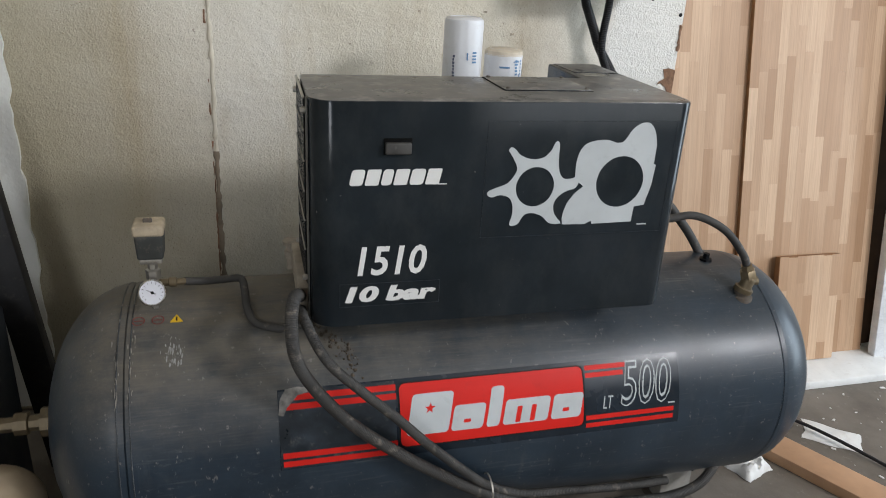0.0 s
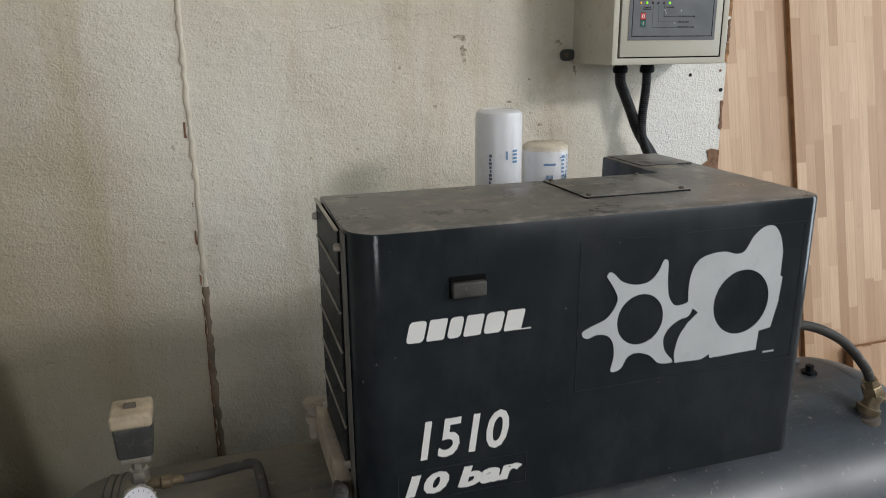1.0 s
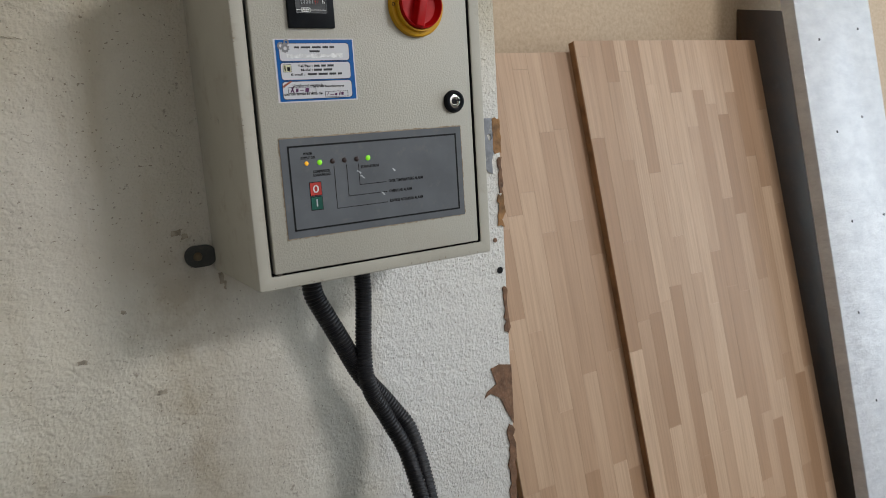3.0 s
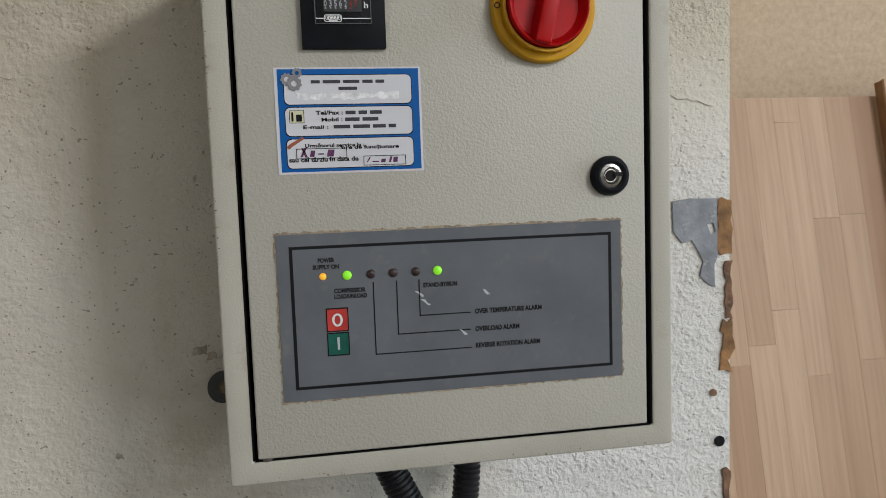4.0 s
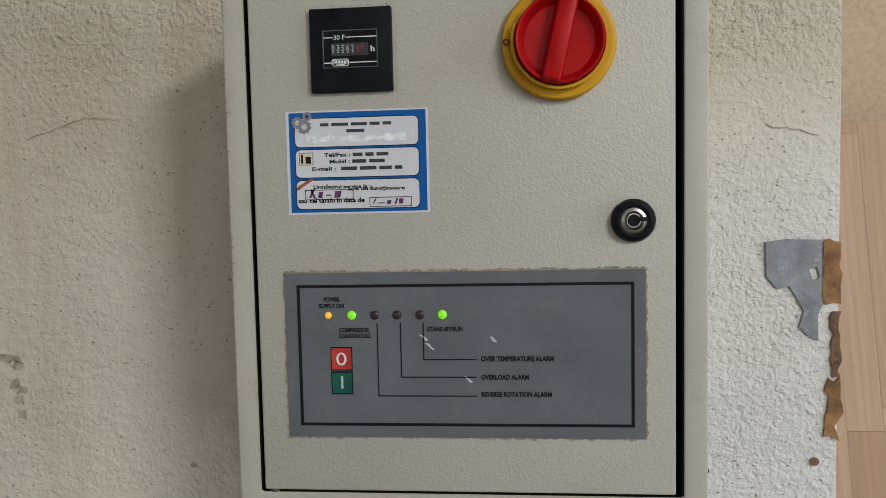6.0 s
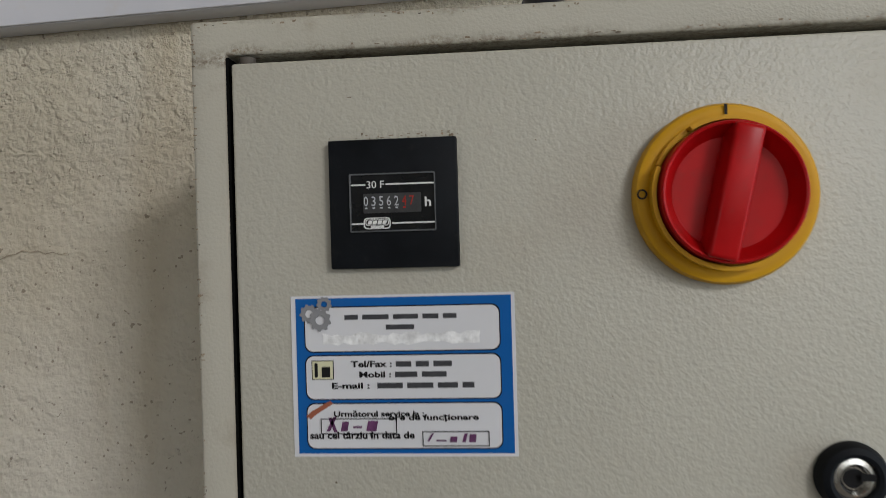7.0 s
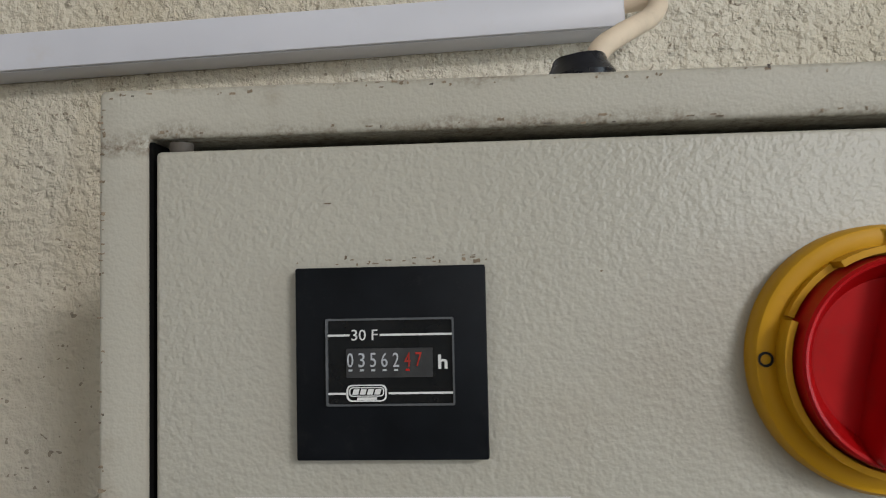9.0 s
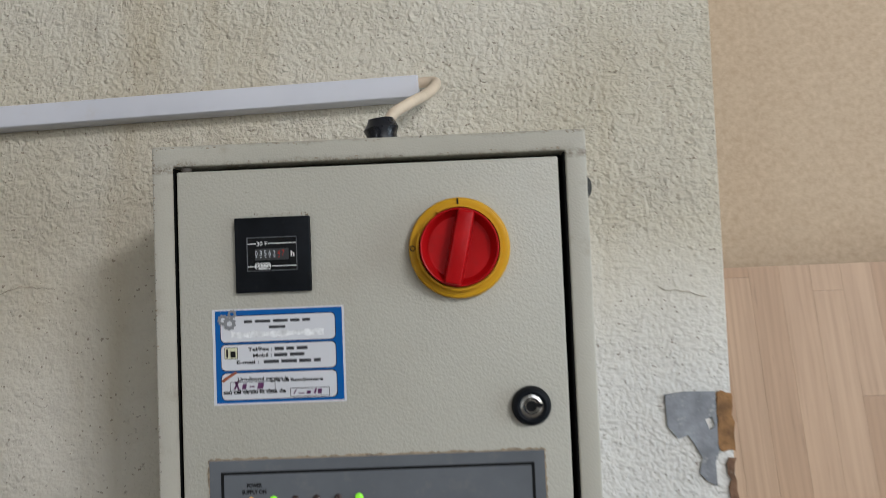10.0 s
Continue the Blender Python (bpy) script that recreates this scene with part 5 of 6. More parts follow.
loop = [(GX + p.x / 1000, GZ + p.y / 1000) for p in spline([(*p, 0) for p in arms + arms[:1]], 4)[:-1]]
front_print("rotor_picture", [loop, ring(cxs, czs, 0.0398, 44, 1.02)], SILVER, "pale grey rotor picture", 1.6)
pump = ((177, 97), (176, 134), (184, 160), (201, 173), (234, 177), (259, 171), (274, 175), (288, 197), (306, 210), (325, 210), (339, 193), (347, 167))
lower = ((179, 67), (165, 45), (159, 19), (161, 2))
body = [(p.x, p.y) for p in spline([(*p, 0) for p in pump], 5)] + [(347, 126), (352, 124), (349, 82), (339, 39), (317, 36), (315, 3), (226, 1), (225, 8), (210, 1)]
body += [(p.x, p.y) for p in spline([(*p, 0) for p in lower[::-1]], 5)] + [(197, 82)]
front_print("pump_picture", [[(GX + x / 1000, GZ + y / 1000) for x, y in body], ring(GX + 0.2765, GZ + 0.090, 0.0520, 48, 1.03)], SILVER, "pale grey pump picture")
front_print("print_bar", [rect(0.775, 0.797, 0.8735, 0.8765)], SILVER)
# a name as plain slanted blocks
x = 0.171
for w, notch in ((0.029, 0), (0.030, 1), (0.024, 0), (0.030, 1), (0.031, 0), (0.031, 1)):
    shape = rect(x, x + w - 0.004, 0.972, 1.003, 0.006 if not notch else 0.003, 3)
    front_print("name_block", [lean(shape, 0.22, 0.972)], WHITE)
    x += w
front_print("name_block", [rect(0.341, 0.358, 0.9715, 0.9735)], WHITE)
turned_part("print", upright(letters("1510", 0.189, 0.326, 0.788, 0.850, 0.16, 0.02), FACE - 0.0004), WHITE, comp, "white italic number 1510")
front_print("rating_film", [rect(0.155, 0.356, 0.722, 0.772), rect(0.1560, 0.3550, 0.7230, 0.7710)], WORNFILM, "thin edge of the clear film", 0)
turned_part("print", upright(letters("10 bar", 0.165, 0.349, 0.731, 0.766, 0.20, 0.05), FACE - 0.0004), WHITE, comp, "white bold words 10 bar")

# band on the tank


def band(name, loops, material, label="", level=1, levels=12):
    return part(name, wrapped(flat(loops, 0.0003), TY, TZ, TR + 0.0006 + 0.0005 * level, levels), material, tank, label, 60)


def arcs(deg):
    return radians(deg) * TR


band("band_film", [rect(0.030, 0.950, arcs(4.6), arcs(36.6))], FOILBASE, "glossy dark film under the band", 0, 20)
band("worn_film", [rect(0.031, 0.272, arcs(4.8), arcs(36.0))], WORNFILM, "scuffed dusty end of the film", 0.5, 20)
band("red_field", [rect(0.281, 0.704, arcs(8.5), arcs(34.5), 0.013)], REDLINE, "red field with rounded corners", 1, 20)
band("red_field_edge", [rect(0.277, 0.708, arcs(7.9), arcs(35.1), 0.015)], INK, "", 0.8, 20)
for a, b, t, s in ((0.056, 0.274, 34.6, 32.2), (0.046, 0.274, 31.0, 28.6), (0.036, 0.274, 11.7, 9.3), (0.036, 0.274, 8.1, 5.7), (0.711, 0.818, 34.5, 32.4), (0.711, 0.806, 31.3, 29.2), (0.711, 0.935, 12.6, 10.5), (0.711, 0.935, 9.1, 7.0)):
    band("red_stripe", [[(a - (0.010 if t > 28 and a < 0.1 else 0), arcs(s)), (b, arcs(s)), (b, arcs(t)), (a, arcs(t))]], REDLINE, "", 1, 4)
torn = [(0.030, 27.0), (0.034, 33.0), (0.046, 36.8), (0.070, 37.4), (0.104, 36.2), (0.090, 34.9), (0.070, 34.0), (0.058, 31.6), (0.047, 29.4), (0.040, 26.5)]
band("torn_film", [[(x, arcs(a)) for x, a in torn]], coat("wrinkled peeling film", (0.20, 0.19, 0.175), 0.4, spread=0.5, scale=60, bump=0.4, fine=140, dirty=0.7, dirt=(0.36, 0.34, 0.31)), "peeling torn corner of the film", 1.6, 6)
# the maker's name as plain slanted blocks, with a star cut in the first
base, xh, cap = arcs(13.0), arcs(23.6), arcs(29.8)


def star_loop(cx, cy, r):
    return [(cx + (r if k % 2 == 0 else r * 0.4) * math.cos(radians(90 + 36 * k)), cy + (r if k % 2 == 0 else r * 0.4) * math.sin(radians(90 + 36 * k))) for k in range(10)]


for a, b, top, holes in ((0.292, 0.384, cap, [star_loop(0.335, arcs(23.6), 0.0125)]), (0.390, 0.462, xh, [rect(0.416, 0.432, arcs(16.0), arcs(17.6), 0.002)]), (0.470, 0.500, cap, []),
                         (0.508, 0.614, xh, [rect(0.537, 0.549, base - 0.0001 + 0.003, arcs(20.5), 0.003), rect(0.571, 0.583, base + 0.003, arcs(20.5), 0.003)]), (0.622, 0.694, xh, [rect(0.648, 0.664, arcs(16.0), arcs(17.6), 0.002)])):
    band("name_block", [lean(rect(a, b, base, top, 0.008), 0.20, base)] + [lean(h, 0.20, base) for h in holes], SILVER, "", 2, 10)
part("print", wrapped(letters("LT", 0.752, 0.778, arcs(15.0), arcs(20.6), 0.25, 0.0), TY, TZ, TR + 0.0016, 6), SILVER, tank, "pale letters LT")
part("print", wrapped(letters("500", 0.797, 0.930, arcs(15.0), arcs(35.2), 0.22, 0.022), TY, TZ, TR + 0.0013, 14), SILVER, tank, "pale outlined number 500")
part("print", wrapped(letters("500", 0.7995, 0.9275, arcs(15.7), arcs(34.5), 0.22, -0.012), TY, TZ, TR + 0.0020, 14), FOILBASE, tank, "dark inside of the number 500")
band("print_bar", [rect(0.920, 0.938, arcs(14.2), arcs(14.8))], SILVER)
# warning signs near the gauge
tri = [(-0.177, arcs(69.4)), (-0.150, arcs(69.4)), (-0.1635, arcs(73.6))]
band("warning_sign", [tri], WARN, "yellow warning triangle", 1, 4)
band("warning_sign", [rect(-0.1652, -0.1618, arcs(70.2), arcs(72.3))], INK, "", 2, 3)
for x in (-0.238, -0.200):
    band("ban_sign", [ring(x, arcs(71.3), 0.0125, 24), ring(x, arcs(71.3), 0.0105, 24)], FADEDRED, "faded red ban sign", 1, 6)
    band("ban_sign", [lean(rect(x - 0.009, x + 0.009, arcs(71.1), arcs(71.5)), 0, 0)], FADEDRED, "", 1, 3)
rnd = random.Random(12)
for k in range(90):
    x, a = rnd.gauss(-0.168, 0.010), rnd.gauss(54.5, 3.2)
    band("paint_fleck", [ring(x, arcs(a), 0.0004 + 0.0016 * rnd.random() ** 2, 7, rnd.uniform(1.0, 4.2))], SMUDGE, "", 1, 3)

rnd = random.Random(44)
for k in range(46):
    x, a, r = TX0 + rnd.choice((-0.013, 0.013, 0.016)) + rnd.gauss(0, 0.003), rnd.uniform(36, 70), rnd.uniform(0.0004, 0.0013)
    band("dust_streak", [ring(x, arcs(a), r, 7, rnd.uniform(2, 9))], CHALK, "", 2.4, 3)

# crumbs of grime caught beside the hoses
rnd = random.Random(83)
bm = bmesh.new()
for k in range(120):
    t = rnd.random()
    x, a = 0.110 + 0.085 * t + rnd.gauss(0, 0.007), radians(66 - 22 * t + rnd.gauss(0, 2.6))
    at = Vector((x, TY - TR * math.cos(a), TZ + TR * math.sin(a)))
    made = bmesh.ops.create_icosphere(bm, subdivisions=1, radius=0.0012 + 0.0042 * rnd.random() ** 2)["verts"]
    for v in made:
        v.co = at + v.co * rnd.uniform(0.6, 1.2)
part("grime_crumbs", bm, CRUMB, tank, "brown crumbs of grime beside the hoses", 60)

# gauge and pressure switch
PXs, PYs = -0.205, 1.455
part("stem", lathe([(0, 0), (0.009, 0), (0.009, 0.022), (0.009, 0.075), (0.015, 0.077), (0.015, 0.098), (0.010, 0.10), (0.010, 0.125), (0, 0.125)], (PXs, PYs, 0.640), "z", 6), STEEL, comp, "steel riser")
part("gauge_stub", lathe([(0, 0), (0.007, 0), (0.007, 0.035), (0, 0.035)], (PXs, PYs, 0.705), "y", 12), BRASS, comp, "brass gauge stub")
gauge = part("pressure_gauge", lathe([(0, 0), (0.026, 0.0), (0.0275, 0.003), (0.0275, 0.020), (0.0262, 0.0235), (0.0245, 0.0235), (0.0242, 0.0205), (0, 0.0205)], (0, 0, 0), "y", 48), CHROME, comp, "round pressure gauge with a white dial", 30)
dial = part("dial", lathe([(0, 0.021), (0.0241, 0.021)], (0, 0, 0), "y", 40), DIAL, gauge)
tilt = Matrix.Translation((PXs - 0.002, PYs - 0.032, 0.700)) @ Matrix.Rotation(radians(-24), 4, "X") @ Matrix.Rotation(radians(6), 4, "Z")
needle = part("needle", upright(flat([[(-0.014, 0.0075), (0.008, -0.006), (0.0095, -0.0035)], ring(0, 0, 0.003, 14)], 0.0004), -0.0218), INK, gauge)
marks = []
for k in range(13):
    a = radians(-45 + 270 * k / 12)
    c, s = math.cos(a), math.sin(a)
    marks.append(part("tick", upright(flat([[(c * 0.0175 - s * 0.0004, s * 0.0175 + c * 0.0004), (c * 0.021 - s * 0.0004, s * 0.021 + c * 0.0004), (c * 0.021 + s * 0.0004, s * 0.021 - c * 0.0004), (c * 0.0175 + s * 0.0004, s * 0.0175 - c * 0.0004)]], 0.0002), -0.0215), INK, gauge))
for ob in (gauge, dial, needle, *marks):
    ob.data.transform(Matrix.Translation((0.52, TY, 0.0)))
    ob.data.transform(Matrix.Translation((-0.52, -TY, 0.0)) @ tilt)
cover = block(PXs - 0.028, PXs + 0.028, PYs - 0.028, PYs + 0.030, 0.768, 0.824, 0.006, 3)
for v in cover.verts:
    f = 0.9 + 0.1 * (v.co.z - 0.768) / 0.056
    v.co.x, v.co.y = PXs + (v.co.x - PXs) * f, PYs + (v.co.y - PYs) * f
swbox = part("pressure_switch", cover, GREYBOX, comp, "dark grey pressure switch")
part("switch_base", block(PXs - 0.022, PXs + 0.022, PYs - 0.02, PYs + 0.02, 0.757, 0.771, 0.003), STEEL, swbox)
part("cap", block(PXs - 0.0300, PXs + 0.0300, PYs - 0.030, PYs + 0.033, 0.820, 0.843, 0.006, 3), LIDBEIGE, swbox, "dusty beige cap")
part("knob", block(PXs - 0.010, PXs + 0.008, PYs - 0.004, PYs + 0.002, 0.842, 0.851, 0.002), IRON, swbox)
part("side_fitting", lathe([(0, 0), (0.008, 0), (0.008, 0.02), (0.0105, 0.022), (0.0105, 0.036), (0.007, 0.038), (0.007, 0.055), (0, 0.055)], (PXs + 0.008, PYs, 0.707), "x", 12), BRASS, comp, "brass hose fitting")
part("plug", lathe([(0, 0.0), (0.017, 0.0), (0.017, 0.010), (0.009, 0.011), (0.009, 0.024), (0, 0.025)], (1.164, 1.510, 0.652), "z", 6), BLACK, comp, "black plug in the tank top")
fit_base = Vector((1.185, 1.372, 0.612))
part("outlet_boss", lathe([(0, -0.02), (0.030, -0.02), (0.027, 0.006), (0.019, 0.008), (0.019, 0.026), (0, 0.026)], fit_base, "z", 16), IRON, comp, "rusty outlet boss")


def tilted(profile, at, ax, ay, n):
    bm = lathe(profile, (0, 0, 0), "z", n)
    bmesh.ops.transform(bm, verts=bm.verts, matrix=Matrix.Translation(at) @ Matrix.Rotation(radians(ay), 4, "Y") @ Matrix.Rotation(radians(ax), 4, "X"))
    return bm


elbow = part("outlet_elbow", tilted([(0, 0), (0.023, 0), (0.0235, 0.003), (0.0235, 0.012), (0.018, 0.014), (0.016, 0.022), (0.0175, 0.038), (0.015, 0.043), (0, 0.044)], fit_base + Vector((0, 0, 0.016)), 4, 16, 16), BRASS, comp, "tarnished brass outlet elbow")
part("side_plug", tilted([(0, 0), (0.012, 0), (0.012, 0.023), (0.010, 0.026), (0, 0.026)], fit_base + Vector((0.008, 0, 0.044)), 20, 75, 8), BRASS, elbow)
part("outlet_nut", tilted([(0, 0), (0.0180, 0), (0.0205, 0.002), (0.0205, 0.022), (0.0180, 0.026), (0.0150, 0.0265), (0.0150, 0.040), (0, 0.040)], fit_base + Vector((0.012, 0, 0.050)), -6, -20, 6), UNION, elbow, "bright brass union nut")
part("end_valve", lathe([(0, -0.16), (0.022, -0.16), (0.022, -0.12), (0.017, -0.118), (0.017, -0.085), (0.026, -0.083), (0.026, -0.055), (0.019, -0.053), (0.019, -0.03), (0.034, -0.028), (0.034, 0.02), (0, 0.02)], (TX0 - 0.185, TY, TZ), "x", 8), BRASS, comp, "grimy brass outlet valve at the tank end")

# ---- hoses ----
hose = root("air_hose", 0.3, 1.19, 0.12, "dusty black rubber hose looped down the tank's front", "hose", "hoses on the tank")
part("pipe", tube(((0.092, 1.36, 0.70), (0.068, 1.25, 0.752), (0.058, 1.205, 0.715), (0.066, 1.19, 0.647), (0.103, 1.185, 0.578), (0.168, 1.185, 0.497), (0.252, 1.185, 0.422), (0.342, 1.185, 0.353), (0.460, 1.185, 0.275), (0.560, 1.19, 0.222), (0.69, 1.20, 0.183), (0.85, 1.22, 0.150), (1.0, 1.24, 0.125), (1.115, 1.27, 0.135), (1.20, 1.33, 0.19), (1.24, 1.40, 0.215)), 0.0130, 14, 10, 0.0009, 0.0042), HOSE, hose)
for at, nxt in (((0.092, 1.36, 0.70), (0.080, 1.31, 0.727)),):
    part("hose_clip", tube((at, tuple((p + q) / 2 for p, q in zip(at, nxt)), nxt), 0.0148, 14), DARKSTEEL, hose, "black hose clip")
hose2 = root("air_hose", 0.3, 1.19, 0.12, "thinner dusty black hose tied beside the other", "hose", "hoses on the tank")
part("pipe", tube(((0.085, 1.34, 0.69), (0.088, 1.24, 0.70), (0.124, 1.19, 0.640), (0.191, 1.18, 0.570), (0.262, 1.178, 0.500), (0.337, 1.178, 0.420), (0.418, 1.180, 0.341), (0.478, 1.19, 0.286), (0.570, 1.205, 0.235), (0.70, 1.225, 0.205), (0.86, 1.245, 0.175), (1.0, 1.27, 0.15)), 0.0105, 14, 10, 0.0009, 0.0042), HOSE, hose2)
part("cable_tie", lathe([(0.033, -0.002), (0.035, -0.002), (0.035, 0.002), (0.033, 0.002), (0.033, -0.002)], (0.478, 1.188, 0.279), "x", 24), STEEL, hose2, "pale cable tie")
hose3 = root("outlet_hose", 1.15, 1.40, 0.66, "black hose arching from the outlet elbow", "hose", "hoses on the tank")
part("pipe", tube(((1.188, 1.375, 0.690), (1.170, 1.382, 0.728), (1.122, 1.405, 0.784), (1.05, 1.43, 0.815), (0.98, 1.44, 0.806), (0.86, 1.45, 0.79)), 0.0098, 14), HOSE, hose3)
hose4 = root("outlet_hose", 1.13, 1.6, 0.64, "black pipe behind the housing", "hose", "hoses on the tank")
part("pipe", tube(((1.20, 1.58, 0.635), (1.165, 1.59, 0.690), (1.12, 1.60, 0.745), (1.06, 1.61, 0.80), (0.92, 1.62, 0.84)), 0.0120, 14), HOSE, hose4)
hose5 = root("control_hose", -0.05, 1.45, 0.62, "thin black control hose lying on the tank", "hose", "hoses on the tank")
part("pipe", tube(((-0.145, PYs, 0.707), (-0.11, 1.47, 0.698), (-0.07, 1.49, 0.690), (-0.032, 1.49, 0.690), (-0.024, 1.46, 0.678), (-0.021, 1.42, 0.657), (-0.012, 1.39, 0.640), (0.006, 1.374, 0.632), (0.055, 1.362, 0.626), (0.11, 1.36, 0.640)), 0.0085, 12), HOSE, hose5)

# ---- board with filters ----
part("motor", lathe([(0, 0), (0.085, 0), (0.095, 0.01), (0.095, 0.24), (0.07, 0.27), (0, 0.27)], (0.49, 1.83, 0.80), "x", 28), DARKSTEEL, comp, "black motor behind the housing")
part("motor_bed", block(0.48, 0.76, 1.70, 1.92, 0.60, 0.71, 0.004), IRON, comp, "dark motor bed")
part("motor_top", block(0.50, 0.74, 1.775, 1.885, 0.88, 0.985, 0.004), DARKSTEEL, comp, "black terminal box on the motor")
thing("wooden_board", block(0.485, 0.735, 1.768, 1.892, 0.985, 1.002, 0.002), BOARDGREY, "small dusty wooden board lying on the motor", "board")


def filter_can(x, y, z, r, h, turn, dusty, label):
    can = root("oil_filter", x, y, z, label, "oil filter", "filters on the board")
    part("can", lathe([(0, 0), (r, 0), (r + 0.0012, 0.002), (r + 0.0012, 0.006), (r - 0.0006, 0.008), (r - 0.0006, h - 0.014), (r - 0.003, h - 0.006), (r - 0.010, h - 0.0015), (r - 0.016, h - 0.0005), (r - 0.017, h - 0.002), (0, h - 0.001)], (x, y, z), "z", 48), FILTER, can)
    if dusty:
        part("cap_dust", lathe([(r - 0.0002, h - 0.016), (r - 0.0024, h - 0.0055), (r - 0.0095, h - 0.0008), (0, h + 0.0002)], (x, y, z), "z", 40), FILTERTOP, can, "dust-covered top")

    def label_bar(a, w, z0, z1, m):
        bm = bmesh.new()
        n = max(2, round(w / 6))
        vs = []
        for zz in (z0, z1):
            vs.append([bm.verts.new((x + (r + 0.0006) * math.sin(radians(a - w / 2 + w * k / n)), y - (r + 0.0006) * math.cos(radians(a - w / 2 + w * k / n)), z + zz)) for k in range(n + 1)])
        for k in range(n):
            bm.faces.new((vs[0][k], vs[0][k + 1], vs[1][k + 1], vs[1][k]))
        part("label_bar", bm, m, can)

    rnd = random.Random(int(h * 1000))
    for k in range(11):
        zz = h * 0.60 - k * h * 0.036
        label_bar(turn + rnd.uniform(-1, 1), rnd.uniform(4, 8), zz - h * 0.026, zz, FILTERINK if not dusty else FILTERBLUE)
    label_bar(turn + 1, 5, h * 0.11, h * 0.135, FILTERINK)
    for k in range(4):
        label_bar(turn + 62, 14, h * (0.62 - 0.034 * k), h * (0.64 - 0.034 * k), FILTERBLUE)
    label_bar(turn + 40, 4, h * 0.55, h * 0.63, FILTERBLUE)
    if dusty:
        label_bar(turn - 52, 30, h * 0.70, h * 0.73, FILTERBLUE)
        for k in range(6):
            label_bar(turn - 60 + 3.2 * k, 1.9, h * 0.30, h * 0.56, FILTERBLUE)
        for k in range(13):
            zz = h * 0.84 - k * h * 0.056
            label_bar(turn - 14 + rnd.uniform(-1.5, 1.5), rnd.uniform(8, 14), zz - h * 0.034, zz, FILTERBLUE)
            label_bar(turn + 4 + rnd.uniform(-1, 1), rnd.uniform(4, 7), zz - h * 0.030, zz, FILTERBLUE)
        label_bar(turn - 15, 22, h * 0.80, h * 0.82, FILTERBLUE)
    return can


filter_can(0.549, 1.830, 1.002, 0.051, 0.228, -42, False, "tall white spin-on oil filter on the board")
filter_can(0.664, 1.835, 1.002, 0.051, 0.151, 38, True, "short white and blue filter with a dusty top")

# ---- things at the dark end of the tank ----
for k, (a, b, w) in enumerate((((-0.66, 1.93, 0.98), (-0.525, 1.83, 0.0), 0.036), ((-0.76, 1.97, 0.95), (-0.70, 1.80, 0.0), 0.055))):
    a, b = Vector(a), Vector(b)
    bm = block(-w, w, -0.025, 0.025, 0.0, (a - b).length, 0.003)
    q = Vector((0, 0, 1)).rotation_difference(a - b).to_matrix().to_4x4()
    bmesh.ops.transform(bm, verts=bm.verts, matrix=Matrix.Translation(b + Vector((0, 0, 0.012))) @ q)
    thing("steel_bar", bm, DARKSTEEL, "black steel bar leaning in the corner", "steel bar", "leaning bars")
thing("metal_case", block(-1.05, -0.60, 1.52, 1.80, 0.0, 0.52, 0.012), coat("dark blue-grey case", (0.02, 0.026, 0.034), 0.5, dirty=0.3), "dark blue-grey metal case on the floor", "case")
bm = bmesh.new()
bmesh.ops.create_uvsphere(bm, u_segments=28, v_segments=16, radius=1.0)
for v in bm.verts:
    c = v.co
    e = [math.copysign(abs(t) ** 0.55, t) for t in c]
    n = 0.012 * noise.noise(Vector(e) * 2.3)
    v.co = Vector((-0.655 + e[0] * 0.19, 1.37 + e[1] * 0.14, 0.150 + e[2] * 0.150 + n))
low = min(v.co.z for v in bm.verts)
for v in bm.verts:
    v.co.z -= low
thing("sack", bm, SACK, "full beige sack standing by the tank end", "sack", smooth=80)

# ---- timber leaning in the recess ----
setting("board_backdrop", block(EDGE_X + 0.004, 3.245, 2.365, 2.385, 0.0, 2.6, 0.002), CHIPBOARD, "large chipboard sheet standing behind the timber", "chipboard")
LEAN = -12.5


def leaning(name, x0, x1, y, z, height, thick, label, category, angle=LEAN, group=""):
    return root(name, (x0 + x1) / 2, y, z, label, category, group, m=pose((x0 + x1) / 2, y, z, angle)), (x1 - x0) / 2, height, thick


STAVES = []


def beech_panel(x0, x1, y, z, height, thick, label, seed, angle=LEAN):
    ob, hw, h, th = leaning("beech_panel", x0, x1, y, z, height, thick, label, "wood panel", angle, "leaning panels")
    o = ORIGIN[ob]
    core = block(o[0] - hw + 0.0008, o[0] + hw - 0.0008, o[1] + 0.003, o[1] + th, o[2] + 0.0008, o[2] + h - 0.0008)
    part("core", core, EDGEWOOD, ob, "sawn edge of the panel")
    STAVES.append((ob, hw, h, seed))
    return ob


beech_panel(1.690, 2.275, 1.940, 0.030, 1.640, 0.018, "wide finger-jointed beech panel leaning in the recess", 1)
beech_panel(1.386, 1.800, 1.9588, 0.030, 1.618, 0.018, "narrow finger-jointed beech panel leaning behind another", 2)
beech_panel(1.840, 2.105, 1.900, 0.034, 0.400, 0.026, "short beech offcut leaning on the wide panel", 3)
dark_board, hw, h, th = leaning("dark_board", 2.30, 2.54, 1.985, 0.0, 1.95, 0.02, "dark stained board leaning behind the panels", "board", LEAN)
o = ORIGIN[dark_board]
part("plank", block(o[0] - hw, o[0] + hw, o[1], o[1] + th, o[2], o[2] + h, 0.002), DARKWOOD, dark_board)
foil, hw, h, th = leaning("wrapped_panel", 2.286, 2.604, 1.874, 0.0, 2.15, 0.034, "white panel wrapped in wrinkled clear film, leaning upright", "panel", -10.8)
o = ORIGIN[foil]
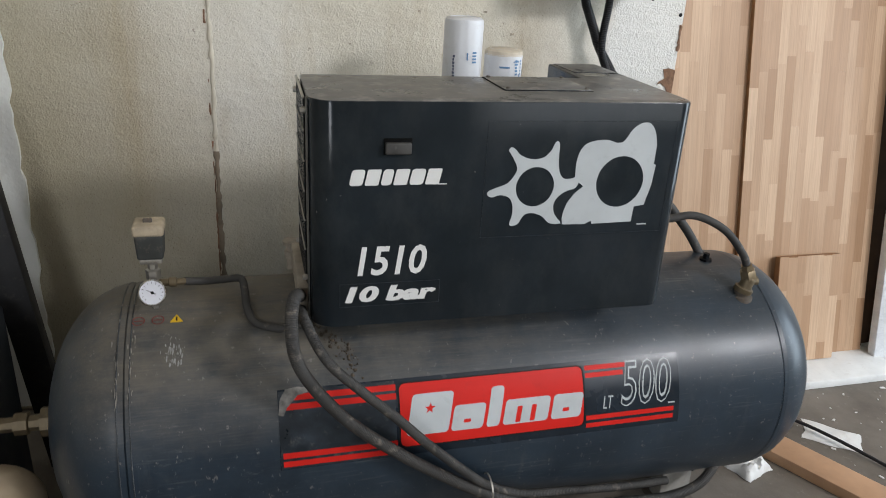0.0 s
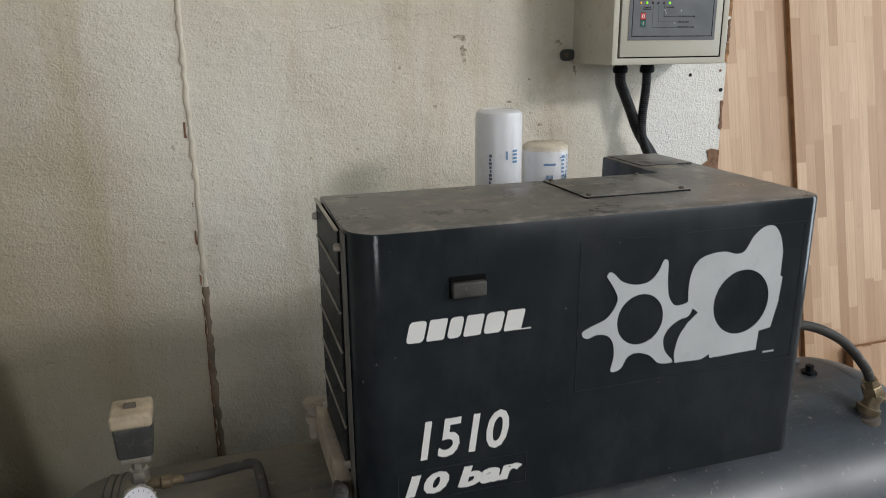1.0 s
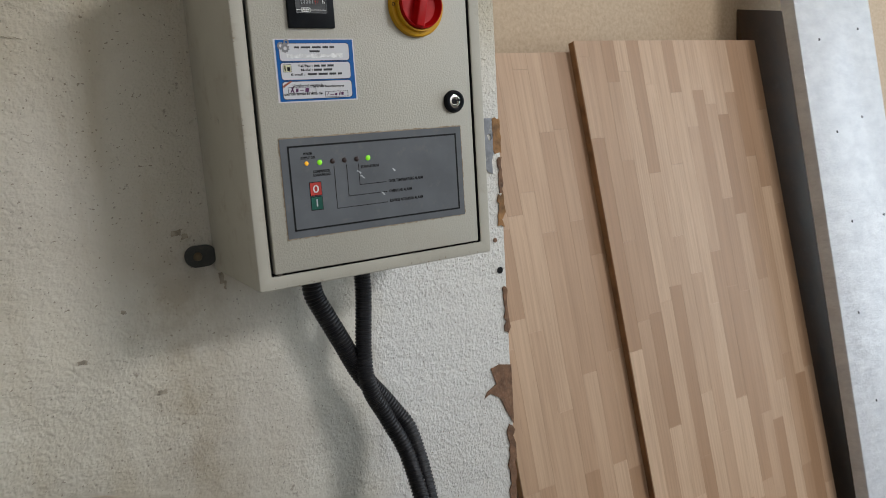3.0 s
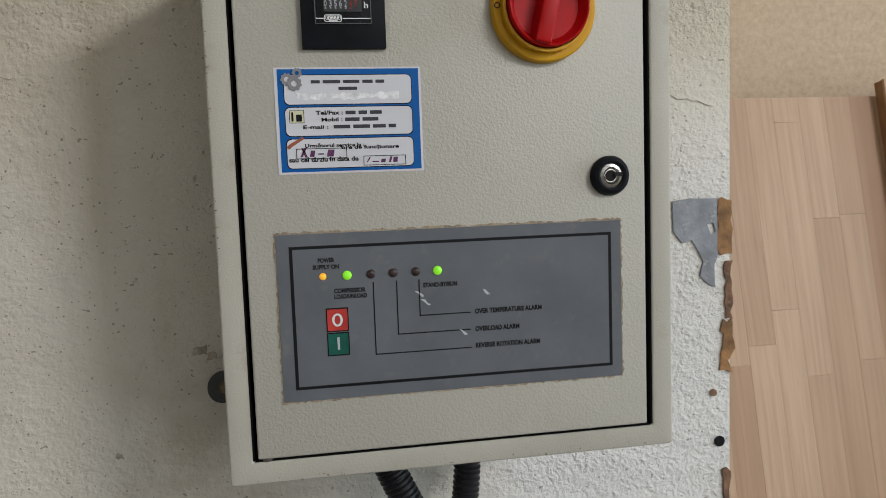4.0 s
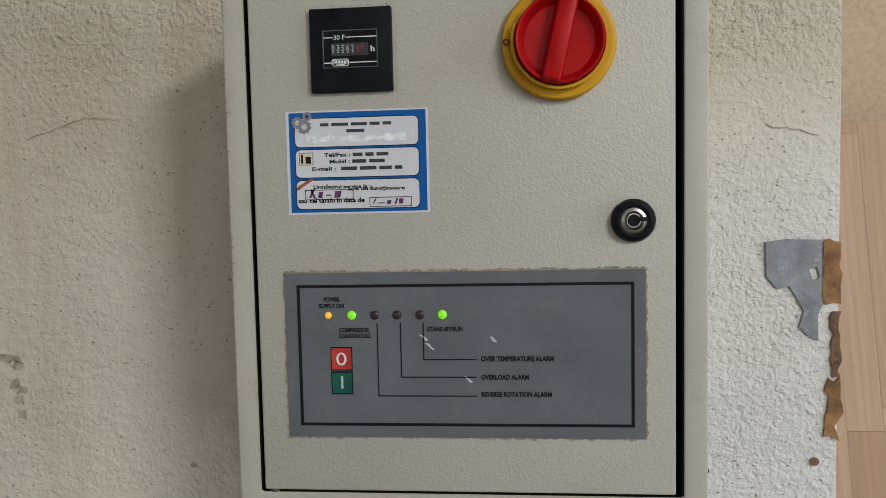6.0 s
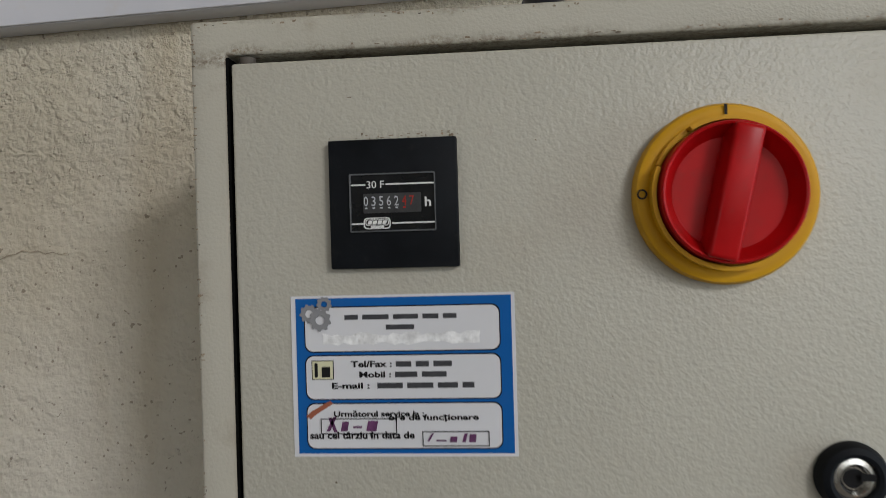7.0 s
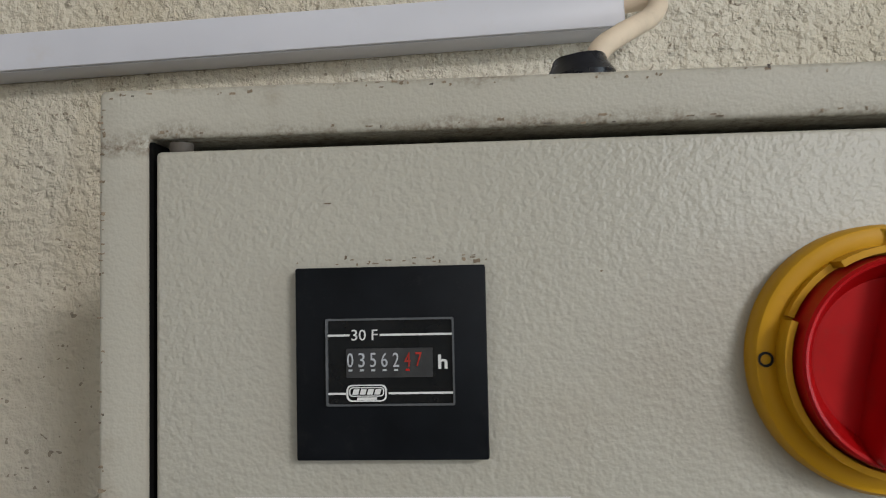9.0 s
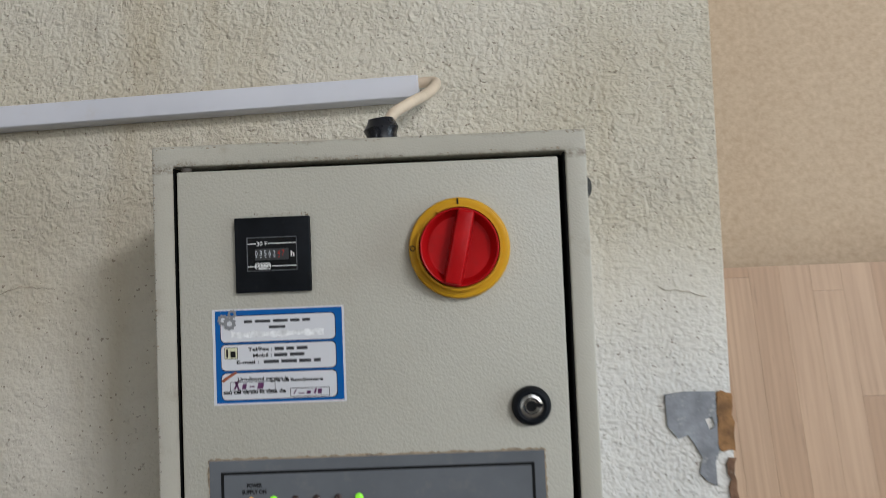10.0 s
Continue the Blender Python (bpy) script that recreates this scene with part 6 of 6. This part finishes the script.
part("panel", block(o[0] - hw, o[0] + hw, o[1], o[1] + th, o[2], o[2] + h, 0.003), FILM, foil, "white panel under glossy film")
rnd = random.Random(5)
for k in range(9):
    for dx in (-0.07, 0.07):
        x, z = o[0] + dx + rnd.uniform(-0.02, 0.02), o[2] + 0.12 + 0.22 * k + rnd.uniform(-0.02, 0.02)
        part("dowel_hole", upright(flat([ring(x, z, 0.0035, 10)], 0.0004), o[1] - 0.0005), INK, foil)
grey, hw, h, th = leaning("grey_board", 2.76, 3.16, 1.80, 0.0, 0.96, 0.02, "grey-brown fibreboard leaning low in the recess", "board", -31)
o = ORIGIN[grey]
part("plank", block(o[0] - hw, o[0] + hw, o[1], o[1] + th, o[2], o[2] + h, 0.002), BOARDGREY, grey)
post = root("timber_post", 3.36, 2.33, 0.0, "reddish timber post with bolts beside the board", "post")
part("post", block(3.265, 3.455, 2.26, 2.36, 0.0, 2.6, 0.004), REDWOOD, post)
for z in (1.36, 1.30):
    part("bolt", lathe([(0, 0), (0.016, 0), (0.016, 0.012), (0, 0.012)], (3.34, 2.26, z), "y", 6), IRON, post, "dark bolt head")
door_side = root("door_1", 3.9, 2.3, 0.0, "pale grey painted door standing in its frame", "door")
door_side["kind"] = "structure"
part("frame", block(3.50, 3.57, 2.20, 2.36, 0.0, 2.3, 0.004), PAINTGREY, door_side)
part("leaf", block(3.58, 4.35, 2.26, 2.30, 0.02, 2.2, 0.004), PAINTGREY, door_side)
part("lower_rail", block(3.58, 4.35, 2.245, 2.26, 0.02, 0.25, 0.003), PAINTGREY, door_side)
thing("packing_board", block(1.46, 2.32, 1.765, 1.965, 0.0, 0.030, 0.004), POLY, "white painted board lying under the panels", "board")
thing("packing_board", block(2.33, 2.70, 1.80, 2.05, 0.0, 0.024, 0.004), POLY, "white board lying under the wrapped panel", "board")

# ---- floor litter ----
bm = block(0.0, 1.3, -0.055, 0.055, 0.0, 0.034, 0.002)
bmesh.ops.transform(bm, verts=bm.verts, matrix=Matrix.Translation((1.50, 1.545, 0.0)) @ Matrix.Rotation(radians(-63), 4, "Z"))
thing("timber_batten", bm, LUMBER, "planed pine batten lying on the floor", "batten")


def crumpled(cx, cy, sx, sy, h, seed, name, label, category, yaw=0):
    bm = bmesh.new()
    bmesh.ops.create_grid(bm, x_segments=16, y_segments=12, size=1.0)
    for v in bm.verts:
        x, y = v.co.x, v.co.y
        r = 1 + 0.18 * noise.noise(Vector((x * 1.3 + seed, y * 1.3, 0)))
        z = h * (0.4 + 0.6 * abs(noise.noise(Vector((x * 1.7, y * 1.7, seed)))))
        v.co = Vector((x * sx * r, y * sy * r, 0.001 + z * (1 - 0.85 * max(abs(x), abs(y)) ** 4)))
    up = bmesh.ops.extrude_face_region(bm, geom=bm.faces[:])
    for g in up["geom"]:
        if isinstance(g, bmesh.types.BMVert):
            g.co.z += 0.0015
    bmesh.ops.recalc_face_normals(bm, faces=bm.faces)
    bmesh.ops.transform(bm, verts=bm.verts, matrix=Matrix.Translation((cx, cy, 0)) @ Matrix.Rotation(radians(yaw), 4, "Z"))
    low = min(v.co.z for v in bm.verts)
    for v in bm.verts:
        v.co.z -= low
    return thing(name, bm, POLY, label, category, smooth=40)


crumpled(1.775, 1.515, 0.085, 0.055, 0.012, 1.0, "paper_sheet", "crumpled white paper on the floor", "paper", -40)
crumpled(1.40, 1.43, 0.055, 0.045, 0.075, 4.0, "plastic_bag", "crumpled white plastic bag under the tank", "plastic bag", 20)
crumpled(2.12, 1.82, 0.035, 0.022, 0.03, 7.0, "foam_scrap", "white foam scrap lying on the board", "foam scrap", 10)
line = root("floor_cable", 1.75, 1.45, 0.0, "thin black cable lying across the floor", "cable")
part("sheath", tube(((1.60, 1.70, 0.007), (1.687, 1.595, 0.020), (1.75, 1.48, 0.022), (1.825, 1.342, 0.010), (1.90, 1.15, 0.006), (1.98, 0.85, 0.006)), 0.0055, 10), CONDUIT, line)
bm = bmesh.new()
rnd = random.Random(11)
for k in range(150):
    x, y, s = rnd.uniform(1.1, 2.9), rnd.uniform(0.6, 1.85), 0.002 + 0.008 * rnd.random() ** 3
    if 0.9 < x < 1.6 and y > 1.2:
        x += 0.7
    a = rnd.uniform(0, 6.28)
    c, s2 = math.cos(a), math.sin(a)
    q = [bm.verts.new((x + (c * i - s2 * j * 0.5) * s, y + (s2 * i + c * j * 0.5) * s, z)) for z in (0.0005, 0.0005 + s * 0.35) for i, j in ((-1, -1), (1, -1), (0.8, 1), (-0.9, 0.7))]
    for f in ((0, 1, 2, 3), (4, 5, 6, 7), (0, 1, 5, 4), (1, 2, 6, 5), (2, 3, 7, 6), (3, 0, 4, 7)):
        bm.faces.new([q[i] for i in f])
bmesh.ops.recalc_face_normals(bm, faces=bm.faces)
chips = thing("wood_shavings", bm, POLY, "pale wood chips and crumbs scattered on the floor", "wood chips")
chips["kind"] = "stuff"

# ---- staves of the beech panels ----
for ob, hw, h, seed in STAVES:
    rnd = random.Random(seed)
    cols = round(2 * hw / 0.037)
    w = 2 * hw / cols
    for c in range(cols):
        z = -rnd.uniform(0, 0.35)
        while z < h:
            length = rnd.uniform(0.16, 0.52)
            z0, z1 = max(z, 0.0), min(z + length, h)
            z += length
            if z1 - z0 < 0.012:
                continue
            me = bpy.data.meshes.new("stave")
            a, b, e = -w / 2, w / 2, 0.00015
            y0 = -rnd.uniform(0.0, 0.0002)
            verts = [(a, 0.003, 0), (b, 0.003, 0), (b, 0.003, z1 - z0), (a, 0.003, z1 - z0), (a + e, y0, e), (b - e, y0, e), (b - e, y0, z1 - z0 - e), (a + e, y0, z1 - z0 - e)]
            me.from_pydata(verts, [], [(4, 5, 6, 7), (0, 1, 5, 4), (1, 2, 6, 5), (2, 3, 7, 6), (3, 0, 4, 7), (3, 2, 1, 0)])
            me.materials.append(STAVE)
            st = new("stave", me)
            st.parent = ob
            st.location = (-hw + w * (c + 0.5), 0.0, z0)
